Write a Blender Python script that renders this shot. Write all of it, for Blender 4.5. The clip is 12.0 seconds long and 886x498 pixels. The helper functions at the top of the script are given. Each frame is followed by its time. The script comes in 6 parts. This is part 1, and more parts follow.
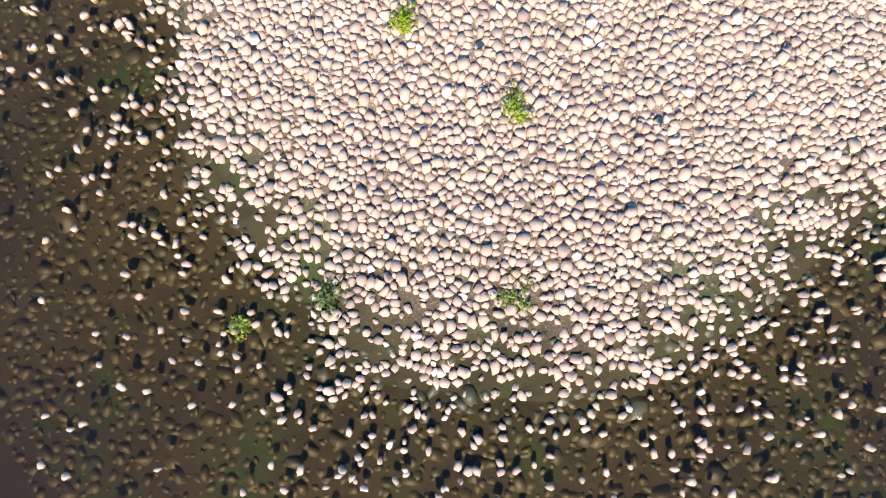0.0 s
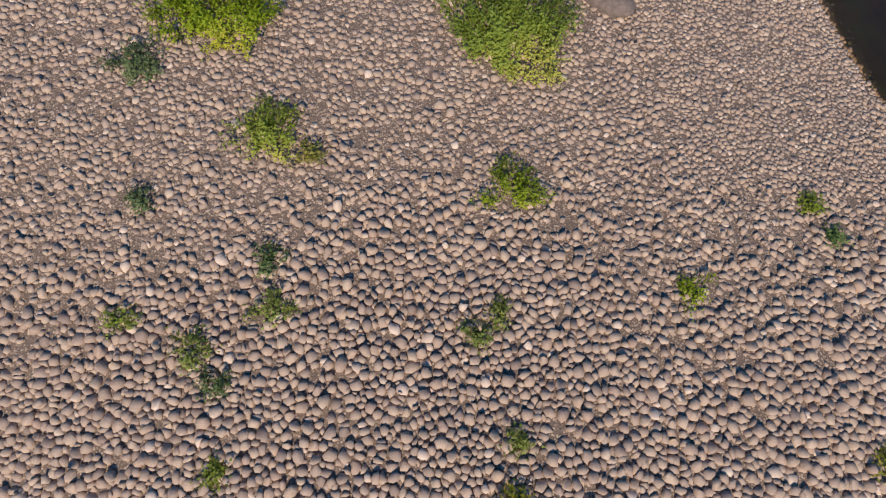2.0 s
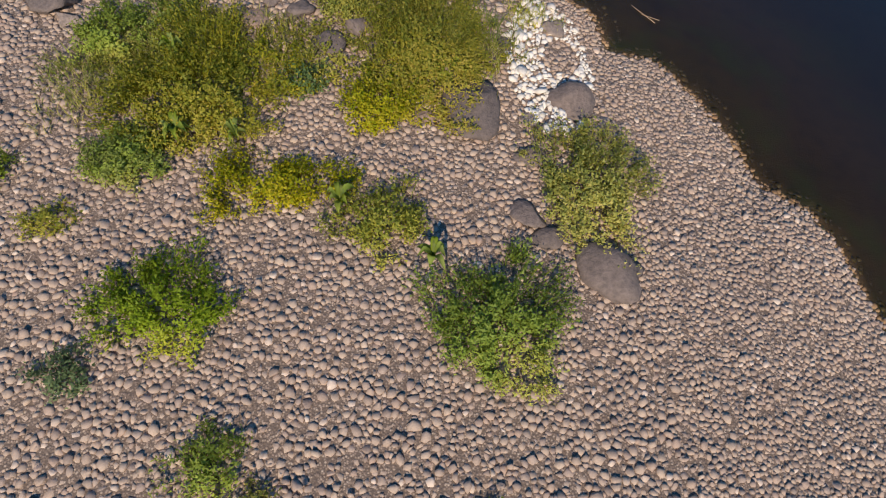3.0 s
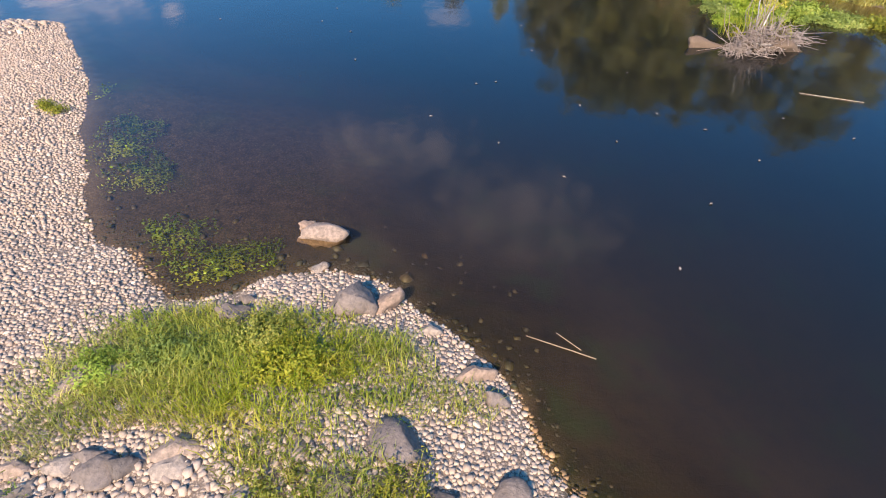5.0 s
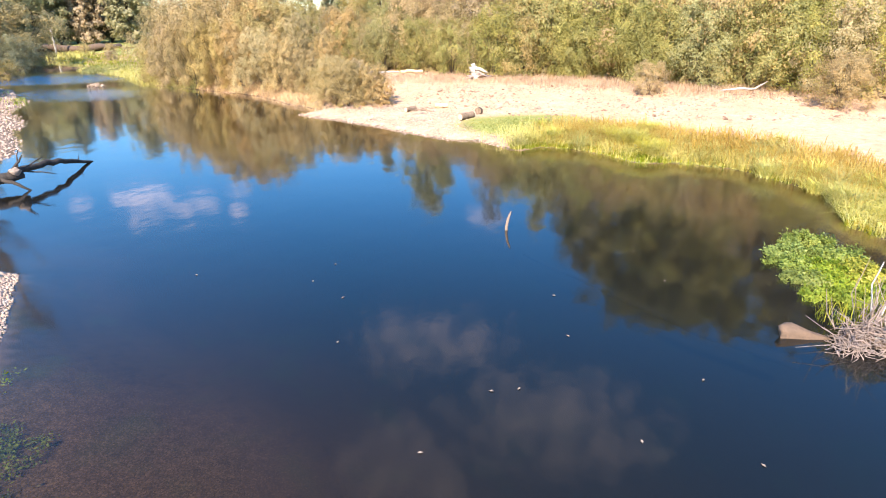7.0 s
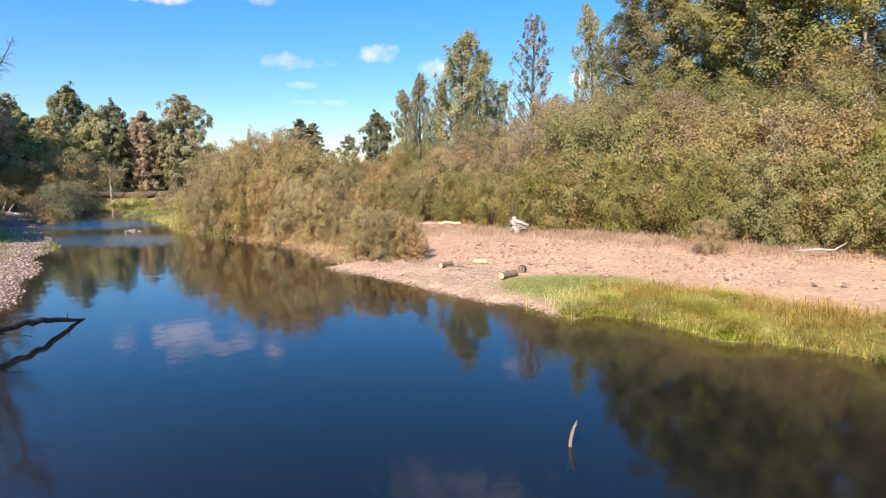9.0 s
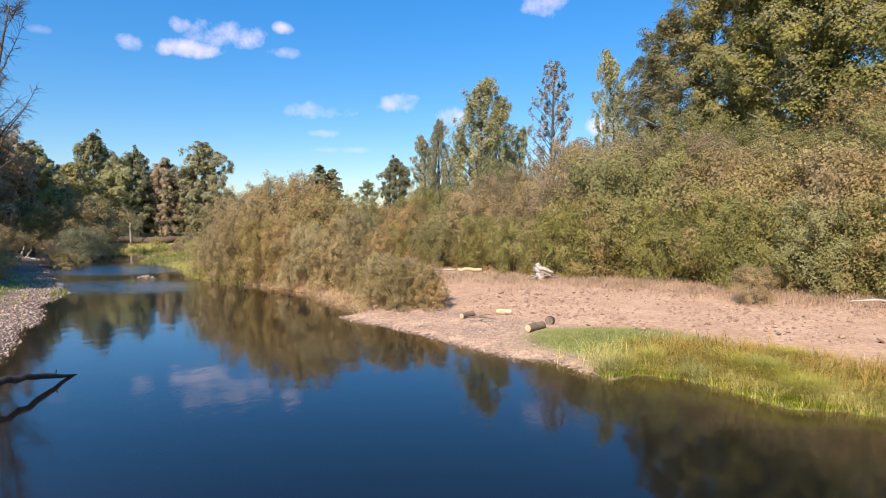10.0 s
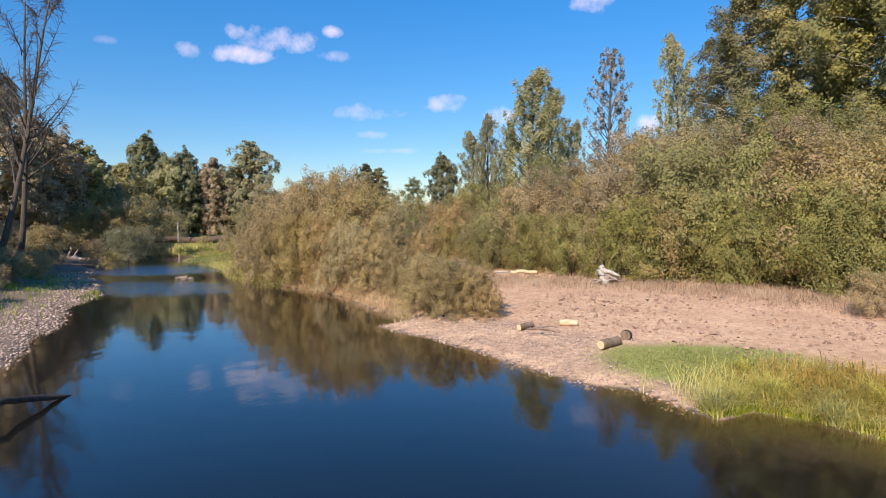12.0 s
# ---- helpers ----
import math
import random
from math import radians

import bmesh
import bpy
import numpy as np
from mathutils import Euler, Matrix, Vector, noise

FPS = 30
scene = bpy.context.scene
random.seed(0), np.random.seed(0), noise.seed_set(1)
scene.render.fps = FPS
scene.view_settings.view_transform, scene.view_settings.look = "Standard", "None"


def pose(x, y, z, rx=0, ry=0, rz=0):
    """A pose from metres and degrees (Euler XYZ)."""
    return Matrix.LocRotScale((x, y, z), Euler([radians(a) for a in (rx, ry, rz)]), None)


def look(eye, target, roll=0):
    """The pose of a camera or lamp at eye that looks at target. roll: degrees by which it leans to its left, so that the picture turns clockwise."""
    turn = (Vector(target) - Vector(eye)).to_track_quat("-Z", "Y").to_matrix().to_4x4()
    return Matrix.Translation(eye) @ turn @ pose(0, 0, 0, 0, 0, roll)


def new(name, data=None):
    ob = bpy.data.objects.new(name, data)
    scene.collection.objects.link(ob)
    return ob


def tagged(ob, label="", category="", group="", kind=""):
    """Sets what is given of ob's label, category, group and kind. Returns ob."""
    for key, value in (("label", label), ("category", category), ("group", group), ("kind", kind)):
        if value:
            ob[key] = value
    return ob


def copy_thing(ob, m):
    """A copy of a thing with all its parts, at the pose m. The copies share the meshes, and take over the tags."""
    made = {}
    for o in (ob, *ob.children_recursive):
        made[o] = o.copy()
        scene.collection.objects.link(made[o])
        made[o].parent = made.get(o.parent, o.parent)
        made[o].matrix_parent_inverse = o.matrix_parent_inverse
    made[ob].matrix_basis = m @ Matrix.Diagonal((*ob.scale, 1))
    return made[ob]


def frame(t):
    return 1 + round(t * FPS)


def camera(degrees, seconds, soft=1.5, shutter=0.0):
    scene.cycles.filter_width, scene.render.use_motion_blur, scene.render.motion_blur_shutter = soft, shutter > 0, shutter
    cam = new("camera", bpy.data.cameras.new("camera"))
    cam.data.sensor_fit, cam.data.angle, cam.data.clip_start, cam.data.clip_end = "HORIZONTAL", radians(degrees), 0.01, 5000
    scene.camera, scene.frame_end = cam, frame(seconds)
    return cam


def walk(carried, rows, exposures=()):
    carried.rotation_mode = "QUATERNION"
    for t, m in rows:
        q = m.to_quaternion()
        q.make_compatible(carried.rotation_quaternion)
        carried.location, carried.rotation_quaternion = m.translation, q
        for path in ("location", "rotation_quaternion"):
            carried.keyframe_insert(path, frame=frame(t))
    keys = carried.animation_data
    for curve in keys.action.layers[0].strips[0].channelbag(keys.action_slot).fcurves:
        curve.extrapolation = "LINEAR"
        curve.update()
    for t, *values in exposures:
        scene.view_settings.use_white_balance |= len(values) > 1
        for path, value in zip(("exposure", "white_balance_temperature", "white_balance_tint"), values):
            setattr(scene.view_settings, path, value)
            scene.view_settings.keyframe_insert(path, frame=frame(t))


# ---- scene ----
cam = camera(74.5, 12.0, soft=1.05)
PATH = [
    (0, (-0.469, -10.54, 4.779), (-0.406, -10.171, 2.815), 9.3),
    (0.5, (-0.533, -9.303, 4.941), (-0.473, -8.909, 2.981), 8.1),
    (1, (-0.659, -8.017, 5.097), (-0.547, -7.59, 3.147), 13.6),
    (1.5, (-0.586, -6.829, 5.111), (-0.481, -6.305, 3.183), 10.3),
    (2, (-0.522, -5.629, 5.141), (-0.422, -5.008, 3.243), 8.6),
    (2.5, (-0.392, -4.515, 5.177), (-0.307, -3.783, 3.318), 6.1),
    (3, (-0.267, -3.443, 5.165), (-0.184, -2.58, 3.363), 5.8),
    (3.5, (-0.171, -2.294, 5.197), (-0.093, -1.317, 3.454), 5.8),
    (3.7, (-0.132, -1.863, 5.163), (-0.061, -0.823, 3.456), 5.4),
    (5.3, (0.693, 0.619, 4.889), (0.484, 2.192, 3.672), -1.2),
    (5.5, (0.705, 1.016, 4.902), (0.483, 2.627, 3.739), -1.1),
    (6, (0.687, 1.985, 4.882), (0.436, 3.682, 3.854), -0.9),
    (6.5, (0.741, 2.912, 4.831), (0.447, 4.681, 3.945), -1.0),
    (7, (0.695, 3.844, 4.82), (0.361, 5.669, 4.072), -1.0),
    (7.5, (0.587, 4.716, 4.798), (0.217, 6.583, 4.184), -0.9),
    (9.5, (-0.269, 8.009, 4.774), (-0.772, 9.936, 4.59), -0.3),
    (10, (-0.528, 8.775, 4.725), (-1.062, 10.698, 4.606), -0.4),
    (10.5, (-0.797, 9.561, 4.691), (-1.365, 11.476, 4.586), -0.5),
    (11, (-1.008, 10.335, 4.653), (-1.614, 12.237, 4.541), -0.6),
    (11.5, (-1.356, 11.116, 4.603), (-2.0, 13.006, 4.488), -0.6),
    (12, (-1.661, 11.911, 4.544), (-2.349, 13.786, 4.426), -0.6),
]
EXPOSURES = [
    (0.0, 1.2, 6500, 10), (0.5, 1.1, 6500, 10), (1.0, 0.8, 6550, 10), (1.5, 0.42, 6700, 12), (2.0, -0.02, 6850, 12), (2.5, -0.14, 6900, 12), (3.0, 0.02, 6850, 11), (3.5, 0.24, 6800, 11),
    (5.3, 1.3, 6750, 12), (6.0, 1.62, 6700, 12), (6.5, 1.72, 6650, 12), (7.7, 1.34, 6600, 14), (9.3, 0.72, 6550, 14), (10.5, 0.54, 6500, 14), (12.0, 0.48, 6450, 14),
]
walk(cam, [(t, look(eye, target, roll)) for t, eye, target, roll in PATH], EXPOSURES)

# ---- sky and sun ----
SUN_ELEVATION, SUN_FROM = 42.0, 187.0  # degrees; the sun stands behind the camera's line
az = radians(SUN_FROM)
sun_way = Vector((math.sin(az) * math.cos(radians(SUN_ELEVATION)), math.cos(az) * math.cos(radians(SUN_ELEVATION)), math.sin(radians(SUN_ELEVATION))))
sun = new("sun", bpy.data.lights.new("sun", "SUN"))
sun.data.energy, sun.data.angle, sun.data.color = 5.0, radians(0.53), (1.0, 0.90, 0.75)
sun.matrix_world = look(sun_way * 50, (0, 0, 0))

world = bpy.data.worlds.new("sky")
scene.world = world
world.use_nodes = True
wt = world.node_tree
wt.nodes.clear()


def wmath(op, a, b=None, clamp=False):
    n = wt.nodes.new("ShaderNodeMath")
    n.operation, n.use_clamp = op, clamp
    for i, v in enumerate((a, b)):
        if v is None:
            continue
        if isinstance(v, (int, float)):
            n.inputs[i].default_value = v
        else:
            wt.links.new(v, n.inputs[i])
    return n.outputs[0]


def wdot(vec, const):
    n = wt.nodes.new("ShaderNodeVectorMath")
    n.operation = "DOT_PRODUCT"
    wt.links.new(vec, n.inputs[0])
    n.inputs[1].default_value = const
    return n.outputs["Value"]


sky = wt.nodes.new("ShaderNodeTexSky")
sky.sky_type, sky.sun_disc, sky.sun_elevation, sky.sun_rotation = "NISHITA", False, radians(SUN_ELEVATION), radians(SUN_FROM)
sky.air_density, sky.dust_density, sky.ozone_density = 1.0, 0.1, 4.0
way = wt.nodes.new("ShaderNodeTexCoord").outputs["Generated"]
puff = wt.nodes.new("ShaderNodeTexNoise")
puff.inputs["Scale"].default_value, puff.inputs["Detail"].default_value, puff.inputs["Roughness"].default_value = 26.0, 5.0, 0.6
wt.links.new(way, puff.inputs["Vector"])
ragged = wmath("MULTIPLY", wmath("SUBTRACT", puff.outputs["Fac"], 0.5), 4.5)
# fair-weather clouds: bearing, elevation, half width, half height, in degrees, and how solid they are
CLOUDS = [
    (-35.2, 15.9, 3.2, 1.15, 1.0), (-38.6, 14.5, 3.2, 0.75, 1.0), (-19.7, 10.7, 1.9, 1.0, 0.9), (-14.5, 9.3, 1.7, 1.0, 1.0),
    (-27.8, 9.8, 3.4, 0.8, 0.6), (-27.0, 7.7, 1.4, 0.4, 0.5), (-43.2, 14.5, 1.1, 0.8, 0.8), (-39.3, 16.4, 1.0, 0.6, 0.8),
    (-30.4, 16.9, 0.9, 0.5, 0.8), (-30.4, 14.8, 1.7, 0.5, 0.6), (-5.7, 18.9, 2.0, 1.1, 0.9), (-0.9, 8.0, 1.3, 0.9, 1.0),
    (-23.8, 6.2, 4.5, 0.3, 0.35), (-49.5, 14.6, 0.9, 0.4, 0.4), (-12.0, 31.0, 8.0, 3.5, 0.8), (3.0, 38.0, 10.0, 5.0, 0.9), (-15.0, 43.0, 8.0, 5.0, 0.9), (12.0, 55.0, 12.0, 7.0, 0.6), (-40.0, 60.0, 12.0, 6.0, 0.4),
]
cover = None
for bearing, rise, wide, tall, solid in CLOUDS:
    a, e = radians(bearing), radians(rise)
    ahead_way = Vector((math.sin(a) * math.cos(e), math.cos(a) * math.cos(e), math.sin(e)))
    side = Vector((math.cos(a), -math.sin(a), 0))
    above = side.cross(ahead_way)
    u = wmath("POWER", wmath("MULTIPLY", wdot(way, side / math.sin(radians(wide))), 1.0), 2.0)
    low = wdot(way, above / math.sin(radians(tall)))
    v = wmath("POWER", wmath("MULTIPLY", low, 1.0), 2.0)
    blob = wmath("SUBTRACT", 1.0, wmath("ADD", u, v))
    blob = wmath("MULTIPLY", wmath("ADD", blob, ragged), 0.4, clamp=True)
    blob = wmath("MULTIPLY", wmath("MULTIPLY", blob, wmath("GREATER_THAN", wdot(way, ahead_way), 0.5)), solid)
    cover = blob if cover is None else wmath("MAXIMUM", cover, blob)
mixc = wt.nodes.new("ShaderNodeMix")
mixc.data_type = "RGBA"
wt.links.new(cover, mixc.inputs["Factor"])
rich = wt.nodes.new("ShaderNodeHueSaturation")
rich.inputs["Saturation"].default_value, rich.inputs["Hue"].default_value = 1.35, 0.5
wt.links.new(sky.outputs[0], rich.inputs["Color"])
# the blue overhead is brighter than the plain model gives
lift = wt.nodes.new("ShaderNodeVectorMath")
lift.operation = "SCALE"
wt.links.new(rich.outputs[0], lift.inputs[0])
wt.links.new(wmath("ADD", 0.66, wmath("MULTIPLY", wmath("MAXIMUM", wdot(way, (0, 0, 1)), 0.0), 1.1)), lift.inputs["Scale"])
wt.links.new(lift.outputs[0], mixc.inputs["A"])
mixc.inputs["B"].default_value = (7.0, 6.1, 6.9, 1)
back = wt.nodes.new("ShaderNodeBackground")
back.inputs["Strength"].default_value = 0.12
wt.links.new(mixc.outputs["Result"], back.inputs["Color"])
wt.links.new(back.outputs[0], wt.nodes.new("ShaderNodeOutputWorld").inputs["Surface"])

# ---- materials ----
def material(name, rough=0.8, spec=0.3):
    m = bpy.data.materials.new(name)
    m.use_nodes = True
    b = m.node_tree.nodes["Principled BSDF"]
    b.inputs["Roughness"].default_value, b.inputs["Specular IOR Level"].default_value = rough, spec
    return m, m.node_tree, b


def node(tree, kind, attribute_name=""):
    n = tree.nodes.new(kind)
    if attribute_name:
        n.attribute_name = attribute_name
    return n


def ramp(tree, fac, stops, mode="LINEAR"):
    n = node(tree, "ShaderNodeValToRGB")
    n.color_ramp.interpolation = mode
    els = n.color_ramp.elements
    while len(els) < len(stops):
        els.new(0.5)
    for el, (p, c) in zip(els, stops):
        el.position, el.color = p, (*c, 1)
    tree.links.new(fac, n.inputs[0])
    return n.outputs[0]


def noisy(tree, scale, detail=4, rough=0.6, coord="Object", stretch=None):
    co = node(tree, "ShaderNodeTexCoord").outputs[coord]
    if stretch:
        mp = node(tree, "ShaderNodeMapping")
        mp.inputs["Scale"].default_value = stretch
        tree.links.new(co, mp.inputs[0])
        co = mp.outputs[0]
    n = node(tree, "ShaderNodeTexNoise")
    n.inputs["Scale"].default_value, n.inputs["Detail"].default_value, n.inputs["Roughness"].default_value = scale, detail, rough
    tree.links.new(co, n.inputs["Vector"])
    return n.outputs["Fac"]


def blend(tree, fac, a, b, mode="MIX"):
    n = node(tree, "ShaderNodeMix")
    n.data_type, n.blend_type = "RGBA", mode
    for sock, v in ((n.inputs["Factor"], fac), (n.inputs["A"], a), (n.inputs["B"], b)):
        if isinstance(v, (int, float)):
            sock.default_value = v
        elif isinstance(v, tuple):
            sock.default_value = (*v, 1)
        else:
            tree.links.new(v, sock)
    return n.outputs["Result"]


def calc(tree, op, a, b=0.0, clamp=False):
    n = node(tree, "ShaderNodeMath")
    n.operation, n.use_clamp = op, clamp
    for i, v in enumerate((a, b)):
        if isinstance(v, (int, float)):
            n.inputs[i].default_value = v
        else:
            tree.links.new(v, n.inputs[i])
    return n.outputs[0]


def bumpy(tree, shader, height, strength=0.5, distance=0.02):
    n = node(tree, "ShaderNodeBump")
    n.inputs["Strength"].default_value, n.inputs["Distance"].default_value = strength, distance
    tree.links.new(height, n.inputs["Height"])
    tree.links.new(n.outputs[0], shader.inputs["Normal"])


def chance(tree):
    """A number of its own for every loose piece, whether it is an object or an island of a mesh."""
    s = calc(tree, "ADD", node(tree, "ShaderNodeObjectInfo").outputs["Random"], node(tree, "ShaderNodeNewGeometry").outputs["Random Per Island"])
    return calc(tree, "FRACT", s)


def stone_material(name, stops, rough=0.75, grain=60.0, relief=0.4, dust=0.3, speckle=0.35):
    m, t, b = material(name, rough, 0.35)
    base = ramp(t, chance(t), stops)
    speck = noisy(t, grain, 5, 0.65)
    patch = noisy(t, grain * 0.12, 3)
    c = blend(t, speckle, base, ramp(t, speck, [(0.3, (0.12, 0.11, 0.1)), (0.7, (0.62, 0.58, 0.53))]), "OVERLAY")
    c = blend(t, calc(t, "MULTIPLY", patch, dust), c, (0.36, 0.32, 0.27))
    t.links.new(c, b.inputs["Base Color"])
    bumpy(t, b, speck, relief, 0.2 / grain + 0.005)
    return m


COBBLE = stone_material("river_cobble", [(0.0, (0.24, 0.162, 0.128)), (0.12, (0.42, 0.295, 0.215)), (0.25, (0.34, 0.235, 0.18)), (0.4, (0.46, 0.325, 0.235)), (0.55, (0.36, 0.25, 0.195)), (0.7, (0.50, 0.36, 0.26)), (0.85, (0.38, 0.252, 0.187)), (0.93, (0.45, 0.31, 0.22)), (1.0, (0.66, 0.53, 0.42))])
COBBLE_WHITE = stone_material("bleached_cobble", [(0.0, (0.58, 0.52, 0.46)), (0.5, (0.78, 0.72, 0.65)), (1.0, (0.70, 0.61, 0.53))])
COBBLE_WET = stone_material("algae_cobble", [(0.0, (0.030, 0.028, 0.012)), (0.5, (0.060, 0.050, 0.020)), (0.8, (0.052, 0.046, 0.018)), (1.0, (0.08, 0.06, 0.028))], 0.5, dust=0.0)
BASALT = stone_material("grey_boulder", [(0.0, (0.115, 0.088, 0.080)), (0.5, (0.155, 0.118, 0.105)), (1.0, (0.20, 0.15, 0.13))], 0.9, 20.0, 1.0, 0.1, 0.6)
CLOD = stone_material("dry_clod", [(0.0, (0.20, 0.11, 0.07)), (0.5, (0.40, 0.26, 0.175)), (1.0, (0.34, 0.20, 0.14))], 0.95, 20.0, 0.8, 0.1)
MUD = stone_material("river_mud", [(0.0, (0.11, 0.07, 0.045)), (1.0, (0.17, 0.11, 0.075))], 0.9, 12.0, 0.8, 0.05)
PALE_ROCK = stone_material("pale_boulder", [(0.0, (0.24, 0.185, 0.15)), (0.5, (0.32, 0.25, 0.21)), (1.0, (0.29, 0.19, 0.14))], 0.9, 20.0, 1.0, 0.05, 0.7)


def leaf_material(name, stops, through_light=0.5, gloss=0.2, patchy=0.8, gain=1.8):
    m, t, b = material(name, 0.55, gloss)
    spread = calc(t, "MULTIPLY", calc(t, "SUBTRACT", noisy(t, 0.45, 3), 0.36), 3.4, clamp=True)
    pick_ = calc(t, "ADD", calc(t, "MULTIPLY", chance(t), 1 - patchy), calc(t, "MULTIPLY", spread, patchy))
    tint = ramp(t, pick_, [(p_, tuple(min(0.7, gain * k_) for k_ in c_)) for p_, c_ in stops])
    shade = noisy(t, 0.9, 2)
    tint = blend(t, 0.35, tint, ramp(t, shade, [(0.3, (0.35, 0.35, 0.35)), (0.7, (0.65, 0.65, 0.65))]), "OVERLAY")
    # every plant has a tone of its own
    own = node(t, "ShaderNodeObjectInfo").outputs["Random"]
    hs = node(t, "ShaderNodeHueSaturation")
    t.links.new(calc(t, "ADD", 0.49, calc(t, "MULTIPLY", own, 0.014)), hs.inputs["Hue"])
    t.links.new(calc(t, "ADD", 0.84, calc(t, "MULTIPLY", calc(t, "FRACT", calc(t, "MULTIPLY", own, 7.31)), 0.32)), hs.inputs["Value"])
    t.links.new(calc(t, "ADD", 0.9, calc(t, "MULTIPLY", calc(t, "FRACT", calc(t, "MULTIPLY", own, 3.77)), 0.25)), hs.inputs["Saturation"])
    t.links.new(tint, hs.inputs["Color"])
    tint = hs.outputs[0]
    t.links.new(tint, b.inputs["Base Color"])
    tr = node(t, "ShaderNodeBsdfTranslucent")
    t.links.new(tint, tr.inputs["Color"])
    mx = node(t, "ShaderNodeMixShader")
    mx.inputs[0].default_value = through_light
    t.links.new(b.outputs[0], mx.inputs[1])
    t.links.new(tr.outputs[0], mx.inputs[2])
    t.links.new(mx.outputs[0], t.nodes["Material Output"].inputs["Surface"])
    return m


LEAF_GREEN = leaf_material("leaf_green", [(0.0, (0.082, 0.084, 0.030)), (0.5, (0.130, 0.122, 0.043)), (0.85, (0.178, 0.152, 0.056)), (1.0, (0.19, 0.145, 0.055))], 0.42, gain=2.3, patchy=0.4)
LEAF_OLIVE = leaf_material("leaf_olive", [(0.0, (0.098, 0.080, 0.034)), (0.5, (0.146, 0.117, 0.052)), (0.85, (0.186, 0.145, 0.066)), (1.0, (0.195, 0.14, 0.06))], 0.42, gain=2.65, patchy=0.4)
LEAF_COTTONWOOD = leaf_material("leaf_cottonwood", [(0.0, (0.080, 0.080, 0.034)), (0.5, (0.125, 0.115, 0.048)), (0.85, (0.165, 0.140, 0.060)), (1.0, (0.18, 0.135, 0.065))], 0.42, gain=2.4, patchy=0.4)
LEAF_RUST = leaf_material("leaf_rust", [(0.0, (0.108, 0.084, 0.042)), (0.5, (0.158, 0.119, 0.060)), (0.85, (0.195, 0.142, 0.075)), (1.0, (0.15, 0.12, 0.045))], 0.42, gain=2.65, patchy=0.4)
LEAF_DARK = leaf_material("leaf_dark", [(0.0, (0.050, 0.052, 0.030)), (0.6, (0.080, 0.078, 0.042)), (1.0, (0.12, 0.10, 0.055))], 0.5, gain=3.2, patchy=0.4)
LEAF_FAR = leaf_material("leaf_far_olive", [(0.0, (0.085, 0.085, 0.042)), (0.5, (0.130, 0.122, 0.060)), (1.0, (0.175, 0.150, 0.08))], 0.5, gain=3.2, patchy=0.4)
LEAF_FAR_BROWN = leaf_material("leaf_far_brown", [(0.0, (0.10, 0.085, 0.052)), (0.5, (0.15, 0.12, 0.075)), (1.0, (0.19, 0.15, 0.09))], 0.5, gain=3.2, patchy=0.4)
LEAF_GREY = leaf_material("leaf_grey", [(0.0, (0.09, 0.085, 0.075)), (0.6, (0.14, 0.13, 0.11)), (1.0, (0.18, 0.15, 0.12))], 0.3, gain=2.7)
WEED_GREEN = leaf_material("weed_green", [(0.0, (0.075, 0.10, 0.018)), (0.6, (0.135, 0.165, 0.03)), (1.0, (0.25, 0.22, 0.055))], gain=2.2)
WEED_GOLD = leaf_material("weed_gold", [(0.0, (0.09, 0.12, 0.02)), (0.45, (0.19, 0.19, 0.03)), (0.8, (0.30, 0.26, 0.05)), (1.0, (0.33, 0.25, 0.07))], gain=1.7, patchy=0.35)
WEED_BLUE = leaf_material("weed_blue_green", [(0.0, (0.06, 0.09, 0.035)), (0.6, (0.10, 0.14, 0.055)), (1.0, (0.16, 0.17, 0.08))])
GRASS = leaf_material("bank_grass", [(0.0, (0.10, 0.14, 0.022)), (0.5, (0.21, 0.22, 0.04)), (0.8, (0.33, 0.28, 0.08)), (1.0, (0.42, 0.32, 0.16))], gain=1.5, patchy=0.55)
REED = leaf_material("reed_grass", [(0.0, (0.19, 0.20, 0.045)), (0.35, (0.30, 0.27, 0.075)), (0.75, (0.40, 0.33, 0.11)), (1.0, (0.41, 0.28, 0.10))], patchy=0.5, gain=1.95)
REED_GOLD = leaf_material("gold_reed", [(0.0, (0.27, 0.19, 0.05)), (0.5, (0.38, 0.26, 0.075)), (1.0, (0.44, 0.30, 0.12))], gain=1.7, patchy=0.4)
MAT_GREEN = leaf_material("waterside_green", [(0.0, (0.085, 0.12, 0.024)), (0.6, (0.15, 0.18, 0.036)), (1.0, (0.23, 0.22, 0.06))], gain=1.9, patchy=0.4)
STRAW = leaf_material("dry_grass", [(0.0, (0.34, 0.24, 0.14)), (0.6, (0.47, 0.34, 0.21)), (1.0, (0.52, 0.40, 0.25))], 0.4, gain=1.3)
ALGA = leaf_material("water_weed", [(0.0, (0.08, 0.13, 0.015)), (0.6, (0.20, 0.27, 0.03)), (1.0, (0.34, 0.36, 0.06))], gain=1.1)


def bark_material(name, dark, light):
    m, t, b = material(name, 0.9, 0.2)
    n = noisy(t, 9.0, 6, 0.7, stretch=(1, 1, 0.25))
    t.links.new(ramp(t, n, [(0.3, dark), (0.7, light)]), b.inputs["Base Color"])
    bumpy(t, b, n, 0.8, 0.03)
    return m


